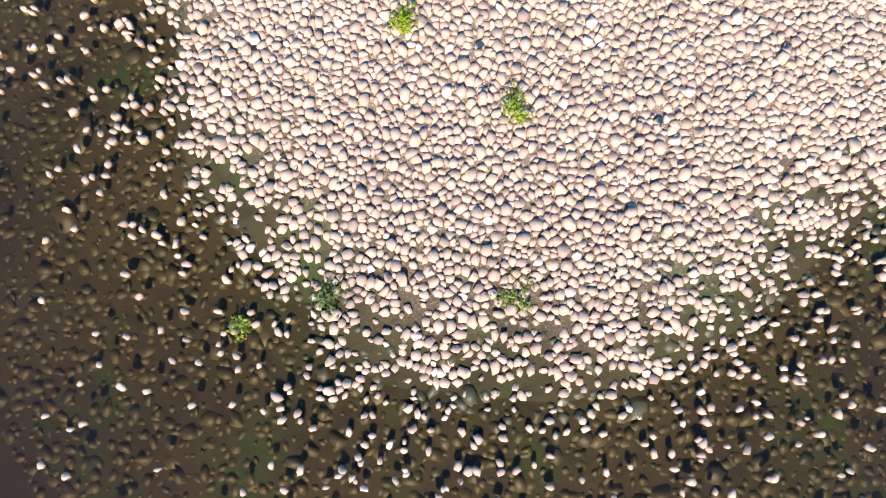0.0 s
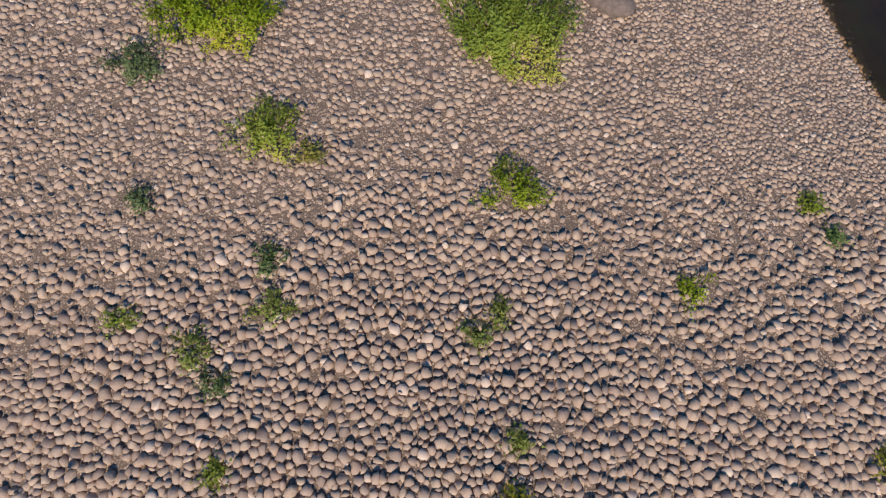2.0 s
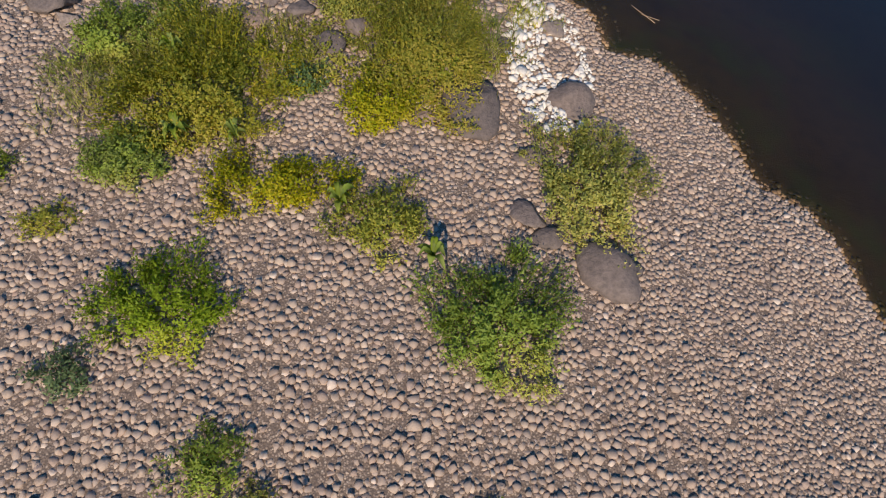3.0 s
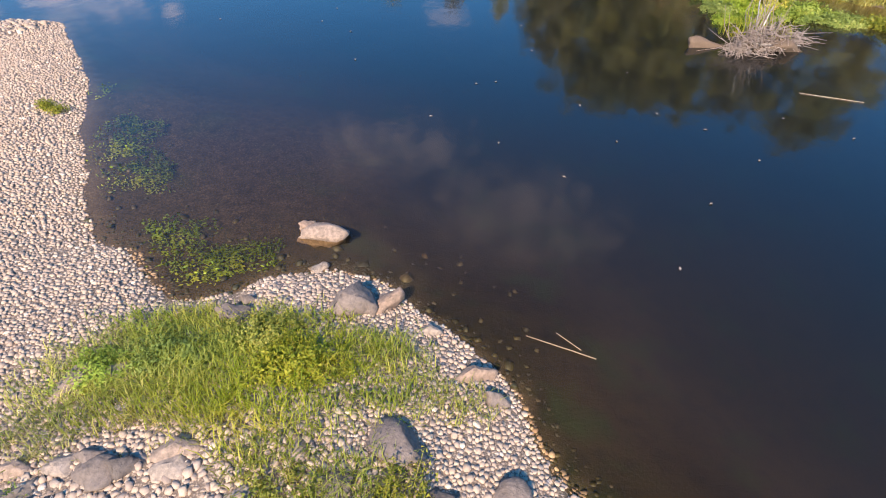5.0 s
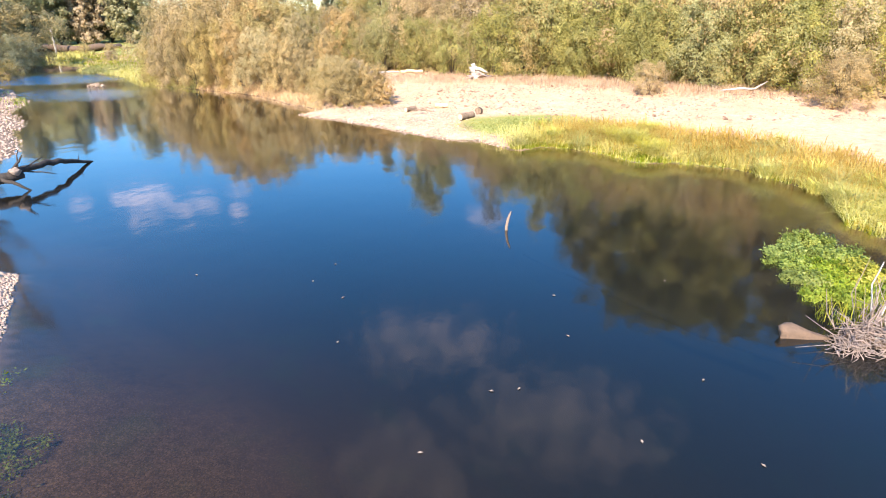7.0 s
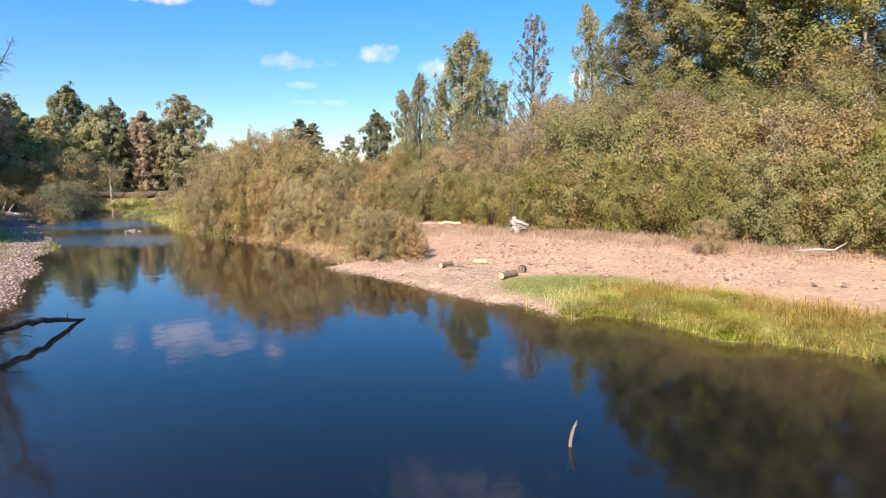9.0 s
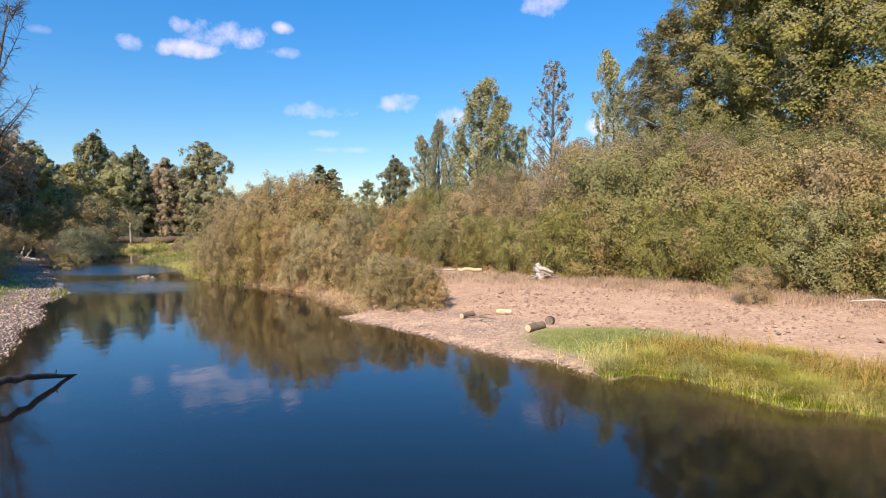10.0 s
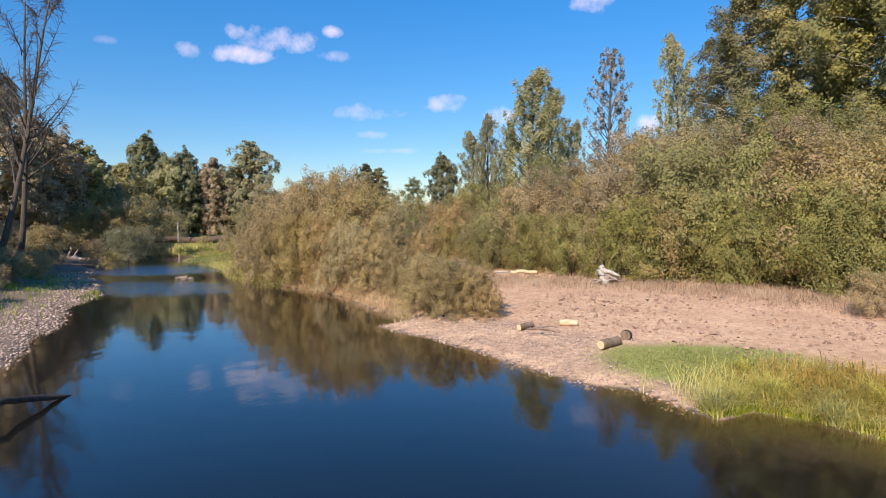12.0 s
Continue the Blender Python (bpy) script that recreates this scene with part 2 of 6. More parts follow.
BARK = bark_material("bark_brown", (0.05, 0.038, 0.03), (0.15, 0.12, 0.095))
BARK_TAN = bark_material("bark_tan", (0.11, 0.075, 0.05), (0.27, 0.19, 0.13))
BRUSH = bark_material("dead_brush", (0.16, 0.115, 0.095), (0.38, 0.29, 0.24))
BARK_PALE = bark_material("bark_pale", (0.19, 0.17, 0.14), (0.38, 0.34, 0.29))
DRIFTWOOD = bark_material("driftwood_grey", (0.26, 0.22, 0.18), (0.55, 0.49, 0.42))
DARKWOOD = bark_material("wet_dark_wood", (0.022, 0.018, 0.016), (0.07, 0.055, 0.045))

m, t, b = material("cut_wood", 0.75, 0.3)
wv = node(t, "ShaderNodeTexWave")
wv.wave_type, wv.rings_direction = "RINGS", "X"
wv.inputs["Scale"].default_value, wv.inputs["Distortion"].default_value = 14.0, 1.5
t.links.new(node(t, "ShaderNodeTexCoord").outputs["Object"], wv.inputs["Vector"])
t.links.new(ramp(t, wv.outputs["Fac"], [(0.0, (0.44, 0.32, 0.17)), (1.0, (0.62, 0.49, 0.30))]), b.inputs["Base Color"])
CUTWOOD = m

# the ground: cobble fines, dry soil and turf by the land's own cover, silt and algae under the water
m, t, b = material("ground", 0.92, 0.2)
att = node(t, "ShaderNodeAttribute", attribute_name="cover")
parts = node(t, "ShaderNodeSeparateColor")
t.links.new(att.outputs["Color"], parts.inputs[0])
fine, broad, mid = noisy(t, 30.0, 6, 0.7), noisy(t, 0.7, 4), noisy(t, 5.0, 5, 0.65)
vor = node(t, "ShaderNodeTexVoronoi")
vor.inputs["Scale"].default_value = 52.0
t.links.new(node(t, "ShaderNodeTexCoord").outputs["Object"], vor.inputs["Vector"])
tone = node(t, "ShaderNodeSeparateColor")
t.links.new(vor.outputs["Color"], tone.inputs[0])
gravel = ramp(t, tone.outputs["Red"], [(0.0, (0.14, 0.098, 0.076)), (0.4, (0.27, 0.19, 0.142)), (0.75, (0.36, 0.26, 0.19)), (1.0, (0.46, 0.35, 0.26))])
gravel = blend(t, ramp(t, vor.outputs["Distance"], [(0.25, (0, 0, 0)), (0.62, (1, 1, 1))]), gravel, (0.15, 0.106, 0.08))
soil = ramp(t, mid, [(0.25, (0.33, 0.195, 0.115)), (0.5, (0.51, 0.325, 0.20)), (0.75, (0.62, 0.42, 0.27))])
soil = blend(t, 0.4, soil, ramp(t, fine, [(0.3, (0.3, 0.3, 0.3)), (0.7, (0.7, 0.7, 0.7))]), "OVERLAY")
soil = blend(t, 0.45, soil, ramp(t, broad, [(0.35, (0.36, 0.33, 0.32)), (0.65, (0.62, 0.62, 0.62))]), "OVERLAY")
turf = ramp(t, mid, [(0.3, (0.17, 0.18, 0.05)), (0.6, (0.26, 0.26, 0.075)), (0.8, (0.36, 0.31, 0.13))])
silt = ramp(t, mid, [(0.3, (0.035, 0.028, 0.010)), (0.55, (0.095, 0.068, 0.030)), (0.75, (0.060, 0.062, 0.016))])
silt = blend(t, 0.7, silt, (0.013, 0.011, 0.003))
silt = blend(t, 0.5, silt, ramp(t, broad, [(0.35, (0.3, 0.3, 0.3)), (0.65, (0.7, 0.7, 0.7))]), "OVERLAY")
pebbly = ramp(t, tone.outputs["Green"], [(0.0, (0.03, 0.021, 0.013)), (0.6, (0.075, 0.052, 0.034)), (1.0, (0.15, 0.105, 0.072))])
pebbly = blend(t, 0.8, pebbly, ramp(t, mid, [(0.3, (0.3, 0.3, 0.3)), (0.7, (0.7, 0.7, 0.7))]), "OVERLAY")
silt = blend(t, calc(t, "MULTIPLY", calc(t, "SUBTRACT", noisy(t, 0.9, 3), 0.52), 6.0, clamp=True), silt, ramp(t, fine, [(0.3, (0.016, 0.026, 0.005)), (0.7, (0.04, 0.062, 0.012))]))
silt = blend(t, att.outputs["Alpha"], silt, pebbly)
edge = calc(t, "ADD", calc(t, "MULTIPLY", broad, 0.5), calc(t, "MULTIPLY", mid, 0.5))


def mask(channel):
    s = calc(t, "ADD", parts.outputs[channel], calc(t, "MULTIPLY", calc(t, "SUBTRACT", edge, 0.5), 1.2))
    return calc(t, "MULTIPLY", calc(t, "SUBTRACT", s, 0.35), 3.0, clamp=True)


c = blend(t, mask("Red"), gravel, soil)
c = blend(t, mask("Green"), c, turf)
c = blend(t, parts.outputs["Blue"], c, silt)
t.links.new(c, b.inputs["Base Color"])
bumpy(t, b, calc(t, "SUBTRACT", calc(t, "ADD", fine, calc(t, "MULTIPLY", mid, 1.6)), calc(t, "MULTIPLY", vor.outputs["Distance"], calc(t, "MULTIPLY", calc(t, "SUBTRACT", 1.0, parts.outputs["Blue"]), 0.8))), 0.5, 0.02)
GROUND = m

# clear brown river water: mirror by the Fresnel law, the bed shows through
m, t, b = material("river_water")
t.nodes.remove(b)
clear = node(t, "ShaderNodeBsdfTransparent")
att = node(t, "ShaderNodeAttribute", attribute_name="depth")
t.links.new(ramp(t, att.outputs["Fac"], [(0.0, (0.80, 0.72, 0.57)), (0.2, (0.42, 0.33, 0.23)), (0.45, (0.13, 0.11, 0.085)), (0.8, (0.03, 0.04, 0.05))]), clear.inputs["Color"])
gloss = node(t, "ShaderNodeBsdfGlossy")
gloss.inputs["Roughness"].default_value = 0.065
murk = node(t, "ShaderNodeBsdfDiffuse")
t.links.new(ramp(t, att.outputs["Fac"], [(0.0, (0.0, 0.0, 0.0)), (0.1, (0.003, 0.0022, 0.0013)), (0.35, (0.0095, 0.0072, 0.0064)), (0.8, (0.0058, 0.0064, 0.0062))]), murk.inputs["Color"])
fres = node(t, "ShaderNodeFresnel")
fres.inputs["IOR"].default_value = 1.36
mirror = calc(t, "SUBTRACT", calc(t, "MULTIPLY", fres.outputs[0], 2.0), 0.032, clamp=True)
body = node(t, "ShaderNodeAddShader")
t.links.new(clear.outputs[0], body.inputs[0])
t.links.new(murk.outputs[0], body.inputs[1])
mx = node(t, "ShaderNodeMixShader")
t.links.new(mirror, mx.inputs[0])
t.links.new(body.outputs[0], mx.inputs[1])
t.links.new(gloss.outputs[0], mx.inputs[2])
t.links.new(mx.outputs[0], t.nodes["Material Output"].inputs["Surface"])
wave = calc(t, "ADD", noisy(t, 1.4, 3, 0.5, stretch=(1, 0.7, 1)), calc(t, "MULTIPLY", noisy(t, 0.35, 2), 2.0))
rif = node(t, "ShaderNodeAttribute", attribute_name="riffle")
wave = calc(t, "ADD", wave, calc(t, "MULTIPLY", noisy(t, 1.1, 4, 0.6), calc(t, "MULTIPLY", rif.outputs["Fac"], 9.0)))
bn = node(t, "ShaderNodeBump")
t.links.new(calc(t, "ADD", 0.17, calc(t, "MULTIPLY", rif.outputs["Fac"], 1.6)), bn.inputs["Strength"])
bn.inputs["Distance"].default_value = 0.03
t.links.new(wave, bn.inputs["Height"])
t.links.new(bn.outputs[0], gloss.inputs["Normal"])
WATER = m

# ---- mesh helpers ----
def bulk(name, verts, faces, mat, smooth=False, parent=None, label=""):
    """One mesh object from arrays of corners and of equal-sided faces (a list of arrays for mixed sides)."""
    me = bpy.data.meshes.new(name)
    groups = faces if isinstance(faces, list) else [faces]
    loops = np.concatenate([np.asarray(f).ravel() for f in groups]).astype(np.int32)
    totals = np.concatenate([np.full(len(f), np.asarray(f).shape[1]) for f in groups]).astype(np.int32)
    me.vertices.add(len(verts))
    me.vertices.foreach_set("co", np.asarray(verts, dtype=np.float32).ravel())
    me.loops.add(len(loops))
    me.loops.foreach_set("vertex_index", loops)
    me.polygons.add(len(totals))
    me.polygons.foreach_set("loop_start", np.concatenate([[0], np.cumsum(totals)[:-1]]).astype(np.int32))
    if smooth:
        me.polygons.foreach_set("use_smooth", np.ones(len(totals), dtype=bool))
    me.update(calc_edges=True)
    me.materials.append(mat)
    ob = new(name, me)
    if parent is not None:
        ob.parent = parent
    if label:
        ob["label"] = label
    return ob


def tube(points, radii, sides=6, rng=None, rough=0.0):
    """Corners and quads of a round bar along points, closed at both ends by narrowing."""
    p = np.asarray(points, float)
    k = len(p)
    ahead = np.gradient(p, axis=0)
    ahead /= np.linalg.norm(ahead, axis=1)[:, None] + 1e-9
    ref = np.where(np.abs(ahead[:, 2:3]) > 0.9, [[1.0, 0, 0]], [[0, 0, 1.0]])
    s = np.cross(ahead, ref)
    s /= np.linalg.norm(s, axis=1)[:, None] + 1e-9
    u = np.cross(s, ahead)
    a = np.arange(sides) * 2 * np.pi / sides
    r = np.asarray(radii, float)[:, None, None] * np.ones((k, sides, 1))
    if rng is not None and rough:
        r = r * (1 + rough * rng.normal(size=(k, sides, 1)))
    v = p[:, None] + r * (np.cos(a)[None, :, None] * s[:, None] + np.sin(a)[None, :, None] * u[:, None])
    i = np.arange(k - 1)[:, None] * sides
    j = np.arange(sides)[None]
    n = (j + 1) % sides
    f = np.stack([i + j, i + n, i + sides + n, i + sides + j], -1).reshape(-1, 4)
    caps = [np.arange(sides)[::-1], (k - 1) * sides + np.arange(sides)]
    return v.reshape(-1, 3), f, caps


def tubes(pieces, sides=5, rng=None, rough=0.0):
    """Several bars in one mesh: pieces of (points, radii)."""
    vs, fs, cs, n = [], [], [], 0
    for pts, rad in pieces:
        v, f, caps = tube(pts, rad, sides, rng, rough)
        vs.append(v)
        fs.append(f + n)
        cs.append(np.asarray(caps) + n)
        n += len(v)
    return np.concatenate(vs), [np.concatenate(fs), np.concatenate(cs)]


# ---- the land ----
# waterlines, land on the inside
BAR_SHORE = [
    (-2.75, -7.3), (-2.6, -8.4), (-2.2, -9.2), (-1.5, -10.1), (-0.95, -10.55), (0.65, -10.85), (2.08, -10.4), (2.65, -9.9), (3.6, -9.2), (4.3, -7.6),
    (4.8, -5.0), (4.6, -3.0), (4.1, -1.5), (3.92, -0.99), (3.7, -0.52), (3.35, -0.12), (3.17, 0.39), (2.85, 0.93), (2.41, 1.46), (1.95, 1.66),
    (1.85, 2.27), (1.43, 2.67), (1.09, 3.14), (0.81, 3.75), (0.33, 4.18), (-0.2, 4.55), (-0.6, 4.87), (-1.4, 5.08), (-2.05, 4.86), (-2.27, 4.59),
    (-3.1, 4.42), (-3.71, 4.95), (-4.09, 5.4), (-4.73, 5.44), (-5.23, 5.95), (-5.56, 6.55), (-5.66, 6.96), (-6.37, 8.02), (-6.92, 8.93), (-7.46, 10.0),
    (-8.4, 11.26), (-9.94, 12.94), (-11.09, 13.12), (-13.5, 12.6),
]
BAR_BACK = [(-17, 10), (-18, 6), (-14, 1.5), (-9, -2), (-6, -4.5), (-3.9, -6.2)]
RIGHT_SHORE = [
    (-300, 120), (-110, 84), (-80, 78), (-66, 76), (-58, 71), (-51, 65), (-46.8, 57.9), (-38.7, 53.5), (-30.2, 46.3), (-23.6, 43.1),
    (-19.5, 41.1), (-15.7, 38.1), (-11.9, 34.9), (-12.2, 33.2), (-8.2, 30.6), (-5.3, 28.9), (-3.1, 27.5), (-2.2, 27.25), (-0.35, 25.45), (0.45, 26.2), (1.9, 26.05), (3.0, 25.2),
    (3.7, 24.3), (5.0, 24.5), (6.6, 23.4), (8.5, 20.7), (7.7, 18.3), (8.6, 16.0), (9.8, 15.0), (13, 12), (17, 6), (24, -6), (45, -45), (900, -300), (900, 900), (-900, 900), (-900, 300),
]
LEFT_SHORE = [
    (-17.5, 18), (-20.3, 23.6), (-23.6, 27.0), (-27.5, 31.0), (-30.0, 34.0), (-32.9, 37.6), (-37.0, 40.4), (-42.5, 44.6), (-47.5, 49.5), (-53, 57.5), (-58, 64), (-66, 69.5), (-82, 73), (-110, 77),
    (-300, 90), (-900, 200), (-900, -900), (600, -900), (60, -120), (20, -60), (-5, -40), (-18, -25), (-24, -5), (-22, 10),
]


def inside_distance(poly, x, y):
    """Metres to the waterline, above 0 on the land."""
    best, odd = np.full(x.shape, 1e9), np.zeros(x.shape, bool)
    for (ax, ay), (bx, by) in zip(poly, poly[1:] + poly[:1]):
        dx, dy = bx - ax, by - ay
        k = np.clip(((x - ax) * dx + (y - ay) * dy) / (dx * dx + dy * dy), 0, 1)
        best = np.minimum(best, (x - ax - k * dx) ** 2 + (y - ay - k * dy) ** 2)
        if ay != by:
            odd ^= ((ay > y) != (by > y)) & (x < (y - ay) * dx / dy + ax)
    return np.where(odd, 1, -1) * np.sqrt(best)


def wobble(x, y, scale, seed=0.0):
    """Smooth unevenness from a few crossed waves, about -1 to 1."""
    out = 0
    for i, (a, b, c) in enumerate(((1.0, 0.37, 0.3), (-0.61, 0.83, 1.7), (0.29, -1.27, 2.9), (1.71, 1.13, 4.1), (-1.9, 1.45, 0.8))):
        out = out + np.sin((a * x + b * y) / scale + c + seed) / (1 + 0.35 * i)
    return out / 3.0


def bay_part(x, y):
    """How far a place lies in the shallow bay, 0 to 1."""
    return np.exp(-((x + 4.5) / 3.3) ** 4 - ((y - 7.3) / 3.4) ** 4)


def land(x, y):
    """Height of the ground, and the distances to the three waterlines."""
    x, y = np.asarray(x, float), np.asarray(y, float)
    d1, d2, d3 = (inside_distance(p, x, y) for p in (BAR_SHORE + BAR_BACK, RIGHT_SHORE, LEFT_SHORE))
    d1 = d1 + 0.16 * wobble(x, y, 0.45)
    d2 = d2 + 0.3 * wobble(x, y, 1.1, 2.0)
    d3 = d3 + 0.5 * wobble(x, y, 1.5, 4.0)
    bar = 0.55 * (1 - np.exp(-np.maximum(d1, 0) / 1.7))
    right = 0.32 * (1 - np.exp(-np.maximum(d2, 0) / 1.2)) + 0.55 * (1 - np.exp(-np.maximum(d2 - 1, 0) / 12))
    left = 0.25 * (1 - np.exp(-np.maximum(d3, 0) / 1.5)) + 1.6 * (1 - np.exp(-np.maximum(d3 - 3.5, 0) / 5))
    out = np.minimum(np.minimum(-d1, -d2), -d3)
    # the south end of the bar shelves slowly under the water
    flat = np.exp(-((x + 0.3) / 5.0) ** 4 - ((y + 10) / 4.5) ** 4)
    deep = -1.5 * (1 - np.exp(-np.maximum(out, 0) / (3.6 + 9.0 * flat + 5.5 * bay_part(x, y))))
    z = bar + right + left + np.where(out > 0, deep, 0)
    near = np.clip(1 - np.hypot(x + 3, y) / 60, 0, 1)
    z = z + 0.035 * wobble(x, y, 0.7, 1.0) * near
    # the cut bank far up the river, and a small gravel shoal before it
    z = z + 0.5 * np.clip((d2 - 6.5) / 1.0, 0, 1) * np.clip((-50 - x) / 5, 0, 1)
    z = z + 1.12 * np.exp(-((x + 34.4) / 1.6) ** 2 - ((y - 45.3) / 0.9) ** 2)
    # a low mound carries the grass at the bar's point
    z = z + 0.22 * np.exp(-((x + 1.3) / 1.7) ** 2 - ((y - 2.6) / 1.5) ** 2)
    return z, d1, d2, d3


def ground_z(x, y):
    return float(land(np.array([x]), np.array([y]))[0][0])


def spaced(core0, core1, step, far0, far1, grow=1.09):
    """Line positions: even in the core, ever wider apart towards both ends."""
    mid = list(np.arange(core0, core1, step))
    lo, hi, s = [], [], step
    p = core0
    while p > far0:
        s *= grow
        p -= s
        lo.append(p)
    p, s = mid[-1], step
    while p < far1:
        s *= grow
        p += s
        hi.append(p)
    return np.array(lo[::-1] + mid + hi)


def sheet(name, xs, ys, zs, mat):
    nx, ny = len(xs), len(ys)
    gx, gy = np.meshgrid(xs, ys)
    v = np.stack([gx.ravel(), gy.ravel(), zs.ravel()], 1)
    i = (np.arange(ny - 1)[:, None] * nx + np.arange(nx - 1)[None]).ravel()
    return bulk(name, v, np.stack([i, i + 1, i + nx + 1, i + nx], 1), mat, smooth=True)


xs, ys = spaced(-13, 7, 0.24, -1500, 1500, 1.09), spaced(-13.5, 32, 0.26, -1500, 1500, 1.09)
gx, gy = np.meshgrid(xs, ys)
gz, g1, g2, g3 = land(gx, gy)
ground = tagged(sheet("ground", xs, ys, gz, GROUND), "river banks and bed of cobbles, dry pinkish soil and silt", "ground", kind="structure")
south = np.clip((-6.5 - gy) / 2.5, 0, 1) * (np.abs(gx) < 7)
lawn = 1.3 * np.exp(-((gx + 0.2) / 3.2) ** 2 - ((gy - 29.6) / 1.8) ** 2) + (g2 > 0) * np.clip((gx + 2) / 4, 0, 1) * np.clip(1 - (g2 - 1.5) / 2.0, 0, 1)
cover_soil = np.clip((g2 - 3.0) / 3.0, 0, 1) + 0.6 * (g2 > 0) * np.clip(1 - (g2 - 3) / 3, 0, 1) + 0.35 * np.clip((g3 - 3) / 2, 0, 1)
cover_turf = np.clip(lawn, 0, 1) + np.clip((g3 - 6) / 3, 0, 1) * 0.55 + np.clip((g2 - 30) / 5, 0, 1) + 0.95 * (g2 > 0.3) * np.clip((-20 - gx) / 8, 0, 1)
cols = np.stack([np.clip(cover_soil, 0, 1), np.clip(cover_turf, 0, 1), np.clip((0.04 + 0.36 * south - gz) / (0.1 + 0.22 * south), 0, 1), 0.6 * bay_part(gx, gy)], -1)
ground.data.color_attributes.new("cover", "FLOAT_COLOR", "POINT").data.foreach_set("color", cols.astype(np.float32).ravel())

wx, wy = spaced(-12, 12, 0.4, -400, 300, 1.15), spaced(-16, 30, 0.4, -300, 400, 1.15)
ax_, ay_ = np.meshgrid(wx, wy)
wz = land(ax_, ay_)[0]
water = tagged(sheet("water", wx, wy, np.zeros_like(wz), WATER), "calm dark blue river with clear shallow brown edges", "river", kind="structure")
water.data.attributes.new("depth", "FLOAT", "POINT").data.foreach_set("value", np.clip(-wz / 1.5, 0, 1).astype(np.float32).ravel())
riffle = np.exp(-(((ax_ + 45) / 9.0) ** 2 + ((ay_ - 50.5) / 5.5) ** 2) ** 2) + 0.5 * np.exp(-(((ax_ + 33) / 8.0) ** 2 + ((ay_ - 41) / 4.5) ** 2) ** 2)
water.data.attributes.new("riffle", "FLOAT", "POINT").data.foreach_set("value", np.clip(riffle, 0, 1).astype(np.float32).ravel())
water.visible_shadow = False

# ---- boulders of the bar ----
def lump(seed, level=3, rough=0.3, near=0.5, far=0.85):
    """A worn rock of about 1 m radius, flattened below: corners and triangles."""
    bm = bmesh.new()
    bmesh.ops.create_icosphere(bm, subdivisions=level, radius=1.0)
    rng = random.Random(seed)
    off = Vector((rng.uniform(-50, 50), rng.uniform(-50, 50), rng.uniform(-50, 50)))
    cuts = [(Vector((rng.uniform(-1, 1), rng.uniform(-1, 1), rng.uniform(-0.2, 1))).normalized(), rng.uniform(near, far)) for _ in range(9)]
    for v in bm.verts:
        p = v.co.copy()
        for n, d in cuts:
            over = p.dot(n) - d
            if over > 0:
                p -= n * over * 0.97
        p *= 1 + rough * noise.noise(p * 1.3 + off) + rough * 0.35 * noise.noise(p * 4.0 + off) + rough * 0.16 * noise.noise(p * 11.0 + off)
        v.co = p
    v = np.array([v.co[:] for v in bm.verts])
    f = np.array([[v.index for v in f.verts] for f in bm.faces])
    bm.free()
    return v, f


LUMPS = [lump(s, 3, 0.34, 0.42, 0.78) for s in range(6)]
BROKEN = [lump(s + 40, 3, 0.42, 0.32, 0.66) for s in range(6)]


def boulder(x, y, a, b, mat, label, tall=0.55, sink=0.3, group="boulders of the gravel bar", seed=0, z=None, stock=LUMPS):
    rng = random.Random(seed * 31 + int(x * 100))
    v, f = stock[rng.randrange(6)]
    h = tall * (a + b) / 2
    turn = rng.uniform(-0.5, 0.5)
    v = v * (a * 1.2, b * 1.2, h)
    c, s = math.cos(turn), math.sin(turn)
    v = np.stack([v[:, 0] * c - v[:, 1] * s, v[:, 0] * s + v[:, 1] * c, v[:, 2]], 1)
    base = ground_z(x, y) if z is None else z
    ob = bulk("boulder", v, f, mat)
    ob.location = (x, y, base + h * (1 - 2 * sink) * 0.6)
    return tagged(ob, label, "boulder", group)


BOULDERS_DARK = [
    (0.28, 0.43, 0.33, 0.32), (1.25, 0.62, 0.25, 0.28), (1.45, -1.36, 0.28, 0.32), (0.73, -0.84, 0.17, 0.14),
    (0.93, -1.05, 0.17, 0.12), (-1.28, 1.11, 0.18, 0.17), (-0.72, 1.19, 0.10, 0.09), (-4.28, 1.72, 0.23, 0.34),
    (0.79, -0.17, 0.15, 0.12), (0.65, 1.38, 0.10, 0.13), (0.47, 1.16, 0.10, 0.13), (-0.49, 2.21, 0.14, 0.13),
    (-0.13, 2.65, 0.26, 0.22), (0.31, 2.17, 0.17, 0.17), (0.85, 2.41, 0.16, 0.19), (-1.85, 1.74, 0.10, 0.12), (-2.45, 2.14, 0.17, 0.17),
]
BOULDERS_PALE = [
    (-1.80, 2.23, 0.12, 0.15), (-2.08, 1.43, 0.14, 0.16), (-3.01, 1.87, 0.17, 0.18), (-2.70, 1.81, 0.11, 0.14),
    (-2.79, 2.20, 0.13, 0.13), (-3.99, 1.44, 0.16, 0.11), (-3.19, 3.14, 0.25, 0.27), (-2.93, 3.25, 0.18, 0.20),
    (1.19, 1.82, 0.14, 0.14), (-0.88, 2.44, 0.08, 0.13), (0.80, 0.33, 0.08, 0.11), (-1.15, 2.05, 0.12, 0.11),
    (-0.83, 1.49, 0.12, 0.10), (-0.21, 0.29, 0.12, 0.10),
]
